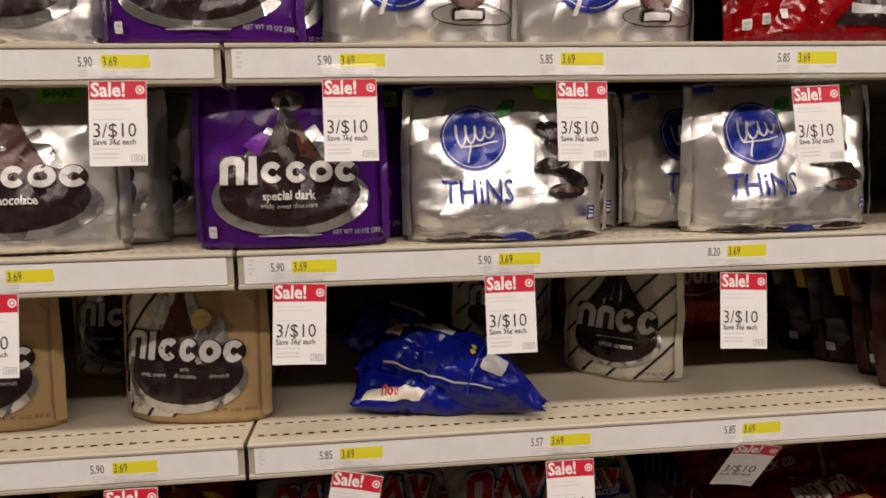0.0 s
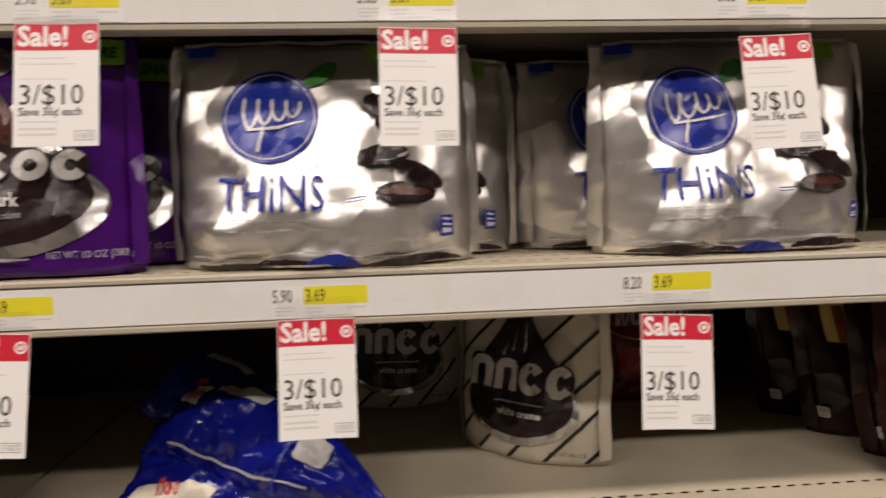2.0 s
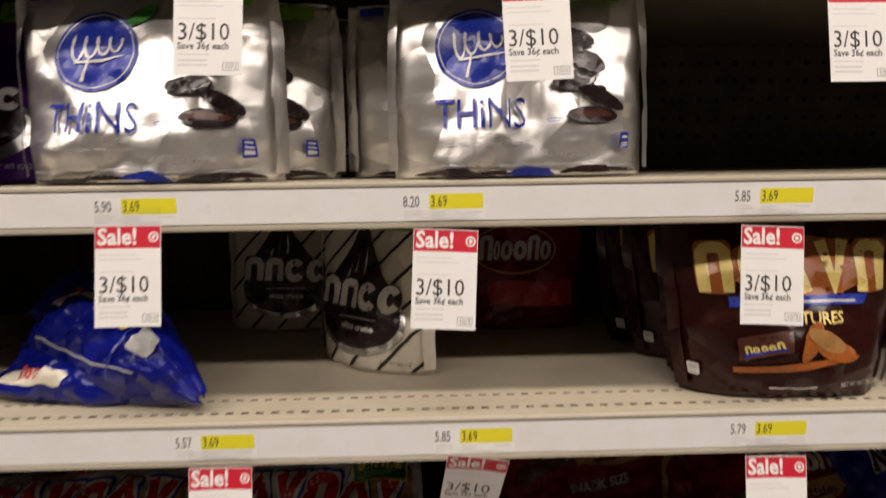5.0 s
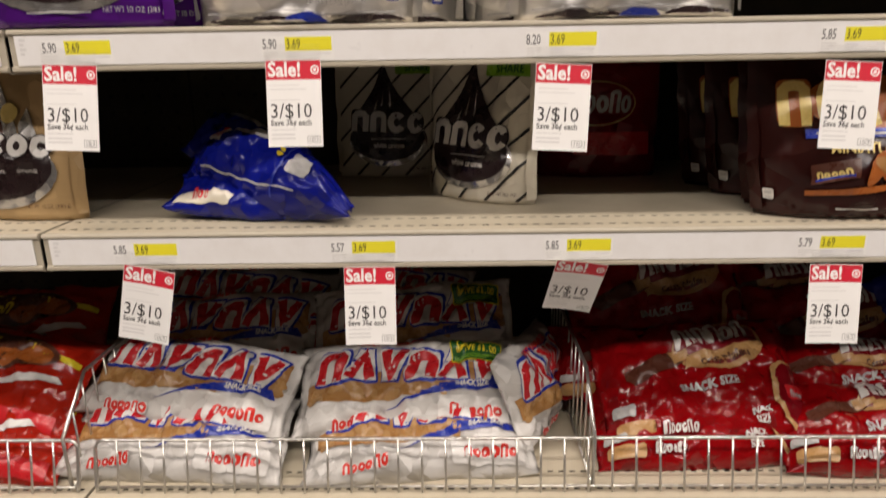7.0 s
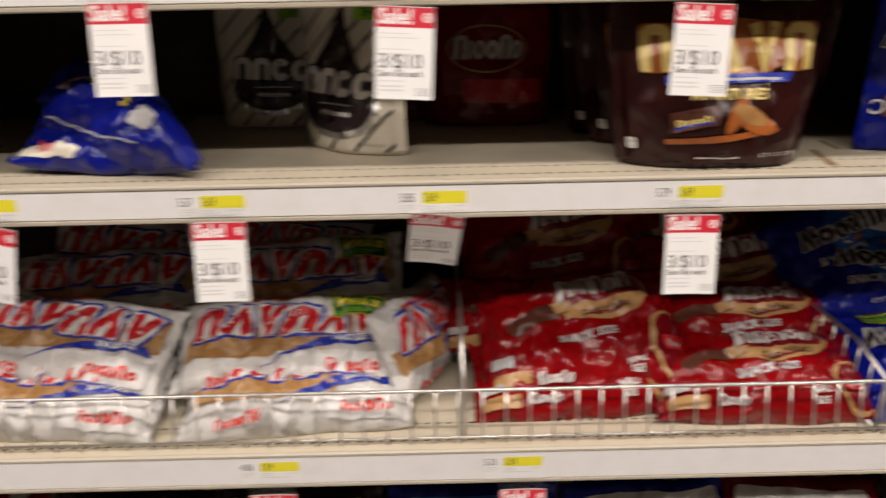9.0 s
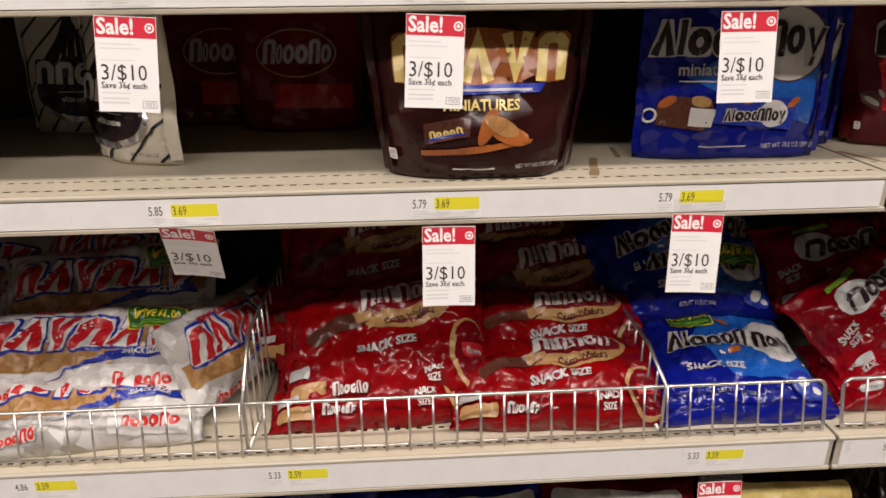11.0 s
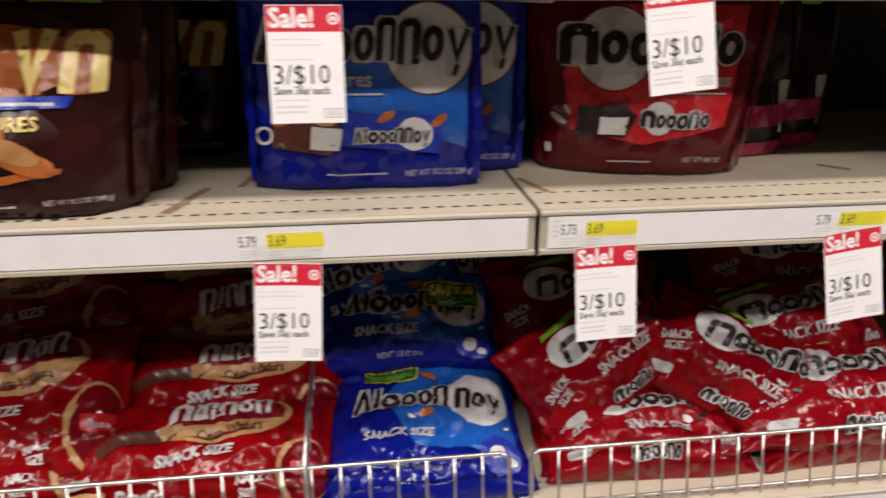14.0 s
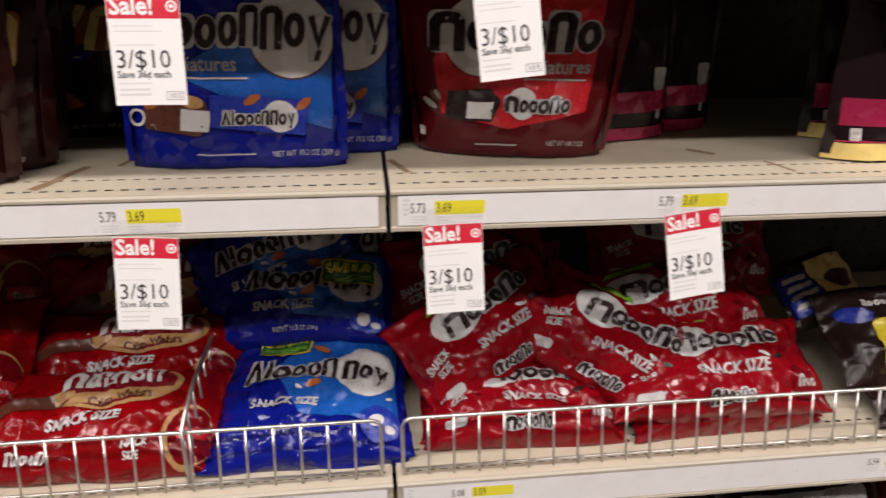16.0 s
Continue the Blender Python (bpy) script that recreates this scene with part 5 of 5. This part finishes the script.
def mound_layers(w, h):
    k, j = w / 0.23, h / 0.12
    out = [("coconut_half", [ellipse(-0.034 * k, 0.080 * j, 0.032 * k, 0.019 * j)], I_COCO, "cut coconut half")]
    out += word(0.010 * k, 0.070 * j, 0.022 * j, [0.030 * k, 0.018 * k, 0.017 * k, 0.017 * k, 0.018 * k, 0.016 * k], I_CHOC, I_GREY, slant=0.1, turn=4, grow=0.0013, gap=0.0008, bob=0.001, kinds="BobbBo")
    out += [text("size_word", "SNACK SIZE", 0.0150 * k, 0.010 * k, 0.040 * j, I_GREY, slant=0.08, turn=1, bold=0.0005), ("coconut_flake", [ellipse(0.045 * k, 0.058 * j, 0.006, 0.0028, -30)], I_WHITE), ("chocolate_flake", [ellipse(0.062 * k, 0.058 * j, 0.006, 0.0028, 20)], I_CHOC),
            ("facts_box", [rounded(-0.092 * k, 0.014 * j, -0.066 * k, 0.025 * j, 0.004, 0.1)], I_GREY, "pale calorie boxes"), ("window", [rounded(0.070 * k, 0.010 * j, 0.100 * k, 0.046 * j, 0.006)], P_CRIMSON), ("window_mark", wordmark(0.085 * k, 0.024 * j, 0.011, [0.007, 0.007, 0.006], 0.001), I_GREY), ("corner_tab", [[(-0.06 * k, 0.098 * j), (0.0, 0.104 * j), (-0.002, 0.110 * j), (-0.055 * k, 0.104 * j)]], I_LIME)]
    out += word(0.0, 0.010 * j, 0.012, [0.011, 0.007, 0.007, 0.007, 0.007, 0.007], I_CHOC, I_GREY, slant=0.1, grow=0.0008, gap=0.0006, name="small_wordmark")
    return out + [text("size_word", "SNACK\nSIZE", 0.0105, -0.078 * k, 0.050 * j, I_GREY, turn=18, bold=0.0003)]


def mound_bag(seed, w, h, places, lump=0.009):
    put(pillow("snack_bag", "deep red coconut bar bag with coconut half", SNACK, w, h, .026, P_CHERRY, seed=seed, lump=lump, layers=mound_layers(w, h)), places)


mound_bag(51, .258, .120, [(1.582, .028, .762, 58, 0, 0), (1.552, .096, .800, 48, -8, 0), (1.60, .20, .83, 36, 4, 0)])
mound_bag(52, .215, .125, [(1.362, .092, .792, 44, -30, 0), (1.440, .070, .778, 44, 30, -6), (1.33, .185, .80, 34, -5, 0)], 0.014)
mound_bag(53, .225, .105, [(1.362, .028, .744, 70, 3, 0), (1.360, .046, .744, 80, 0, 0), (1.590, .028, .744, 72, -2, 0), (1.600, .046, .744, 80, 2, 0), (1.35, .24, .78, 30, 0, 0), (1.39, .11, .76, 40, -8, 0)], 0.011)


def cup_layers(w, h):
    return [("yellow_sweep", [[(-0.11, 0.110), (0.02, 0.100), (0.11, 0.080), (0.11, 0.088), (0.02, 0.108), (-0.11, 0.120)]], I_YELLOW), ("brown_field", [ellipse(0.0, 0.088, 0.085, 0.024)], I_BROWN), ("peanut_cup", [ellipse(0.055, 0.086, 0.022, 0.013), ellipse(0.020, 0.080, 0.020, 0.012)], I_ALMOND), ("gold_mark", wordmark(-0.035, 0.080, 0.020, [0.012] * 5, 0.002, 0.1), I_YELLOW),
            ("white_flash", [[(0.02, 0.045), (0.10, 0.058), (0.09, 0.066), (0.01, 0.052)]], I_WHITE), text("size_word", "SNACK SIZE", 0.0145, -0.03, 0.030, I_WHITE, bold=0.0004), ("red_foot", [rect(-0.11, 0.003, 0.11, 0.020)], I_RED)]


put(pillow("snack_bag", "orange red peanut cup bag with brown field", SNACK, .250, .130, .028, P_ORANGE, seed=61, layers=cup_layers(.25, .13), lump=0.009),
    [(-.175, .070, .785, 54, 8, 0), (-.165, .018, .744, 66, 2, 0), (-.18, .160, .80, 44, -4, 0), (-.43, .066, .78, 54, -4, 0), (-.43, .018, .744, 66, 2, 0)])
put(pillow("snack_bag", "dark brown snack bag with yellow size panel", SNACK, .240, .125, .026, P_NUT, seed=71, lump=0.008,
           layers=[("yellow_panel", [rounded(-0.070, 0.006, 0.005, 0.070, 0.008)], I_YELLOW, "yellow size panel"), text("size_word", "FUN", 0.027, -0.034, 0.044, I_CHOC, slant=0.1, bold=0.0006), ("blue_mark", [ellipse(-0.085, 0.080, 0.02, 0.010, -20)], I_BLUE), ("white_mark", wordmark(-0.055, 0.088, 0.010, [0.008] * 4, 0.001, 0.1), I_WHITE)]),
    [(1.868, .070, .768, 54, -3, 0), (1.88, .018, .744, 68, 0, 0)])
put(pillow("snack_bag", "small orange and blue bag with white bars", SNACK, .130, .095, .020, P_NUT, seed=72, lump=0.007,
           layers=[("orange_panel", [rounded(-0.015, 0.012, 0.056, 0.080, 0.006)], I_GOLD), ("orange_mark", [ellipse(0.020, 0.045, 0.02, 0.014)], I_BROWN), ("blue_panel", [rect(-0.060, 0.014, -0.018, 0.070)], I_BLUE), ("white_bar", [rect(-0.056, 0.024 + 0.012 * k, -0.022, 0.030 + 0.012 * k, 0.5) for k in range(4)], I_WHITE)]),
    [(1.800, .165, .800, 52, -12, 6)])

# ---- bags on the lowest shelf, of which only the tops show ----
LOW = "bags on the lowest shelf"
for x, film_kind, seed, tint, about in ((-.15, P_CRIMSON, 81, I_WHITE, "dark red"), (.12, P_NUT, 82, I_YELLOW, "dark brown"), (.34, P_NUT, 83, I_YELLOW, "yellow printed brown"), (.58, P_BLUE, 84, I_CYAN, "royal blue"), (.82, P_BLUE, 85, I_WHITE, "royal blue"), (1.00, P_CRIMSON, 86, I_WHITE, "deep red"), (1.24, P_NUT, 87, I_GOLD, "dark brown"), (1.50, P_NUT, 88, I_ALMOND, "chocolate brown"), (1.76, P_PLUM, 89, I_GREY, "plum brown"), (2.02, P_CRIMSON, 90, I_WHITE, "deep red")):
    put(pillow("snack_bag", about + " candy bag leaning on the lowest shelf", LOW, .235, .180, .032, film_kind, seed=seed,
               layers=[("print_panel", [rounded(-0.09, 0.100, 0.09, 0.165, 0.010)], tint)] + word(0.0, 0.115, 0.030, [0.022] * 6, I_BLUE if tint is I_YELLOW else I_RED, I_WHITE, slant=0.1)),
        [(x, .045, S5 + .012, 24, (seed * 7) % 9 - 4, 0), (x + .01, .115, S5 + .012, 20, (seed * 5) % 7 - 3, 0)])

# ---- old tape marks on the decks ----
M_TAPE = mat("brown_tape_residue", (0.24, 0.15, 0.075), 0.6, stain=0.5, stain_size=60, stain_color=(0.45, 0.38, 0.28))
for x, y, w, d, turn in ((.938, .060, .009, .075, -14), (1.232, .075, .007, .050, 18), (1.545, .105, .010, .030, 40), (1.595, .045, .004, .040, 12), (.235, .075, .005, .020, 50), (.978, .12, .006, .05, -8)):
    bm = bmesh.new()
    n = 9
    left = [bm.verts.new((-w / 2 + 0.0012 * noise.noise(Vector((k * 0.9, x * 9, 0))), -d / 2 + d * k / (n - 1), 0)) for k in range(n)]
    right = [bm.verts.new((w / 2 + 0.0012 * noise.noise(Vector((k * 0.9, x * 9, 4))), -d / 2 + d * k / (n - 1), 0)) for k in range(n)]
    for k in range(n - 1):
        bm.faces.new((left[k], right[k], right[k + 1], left[k + 1]))
    ob = tagged(part("tape_residue", bm, M_TAPE), "worn brown tape residue stuck to the shelf deck", "tape residue", "tape marks")
    ob.matrix_world = pose(x, y, SHELVES[3][0] + 0.0004, 0, 0, turn)
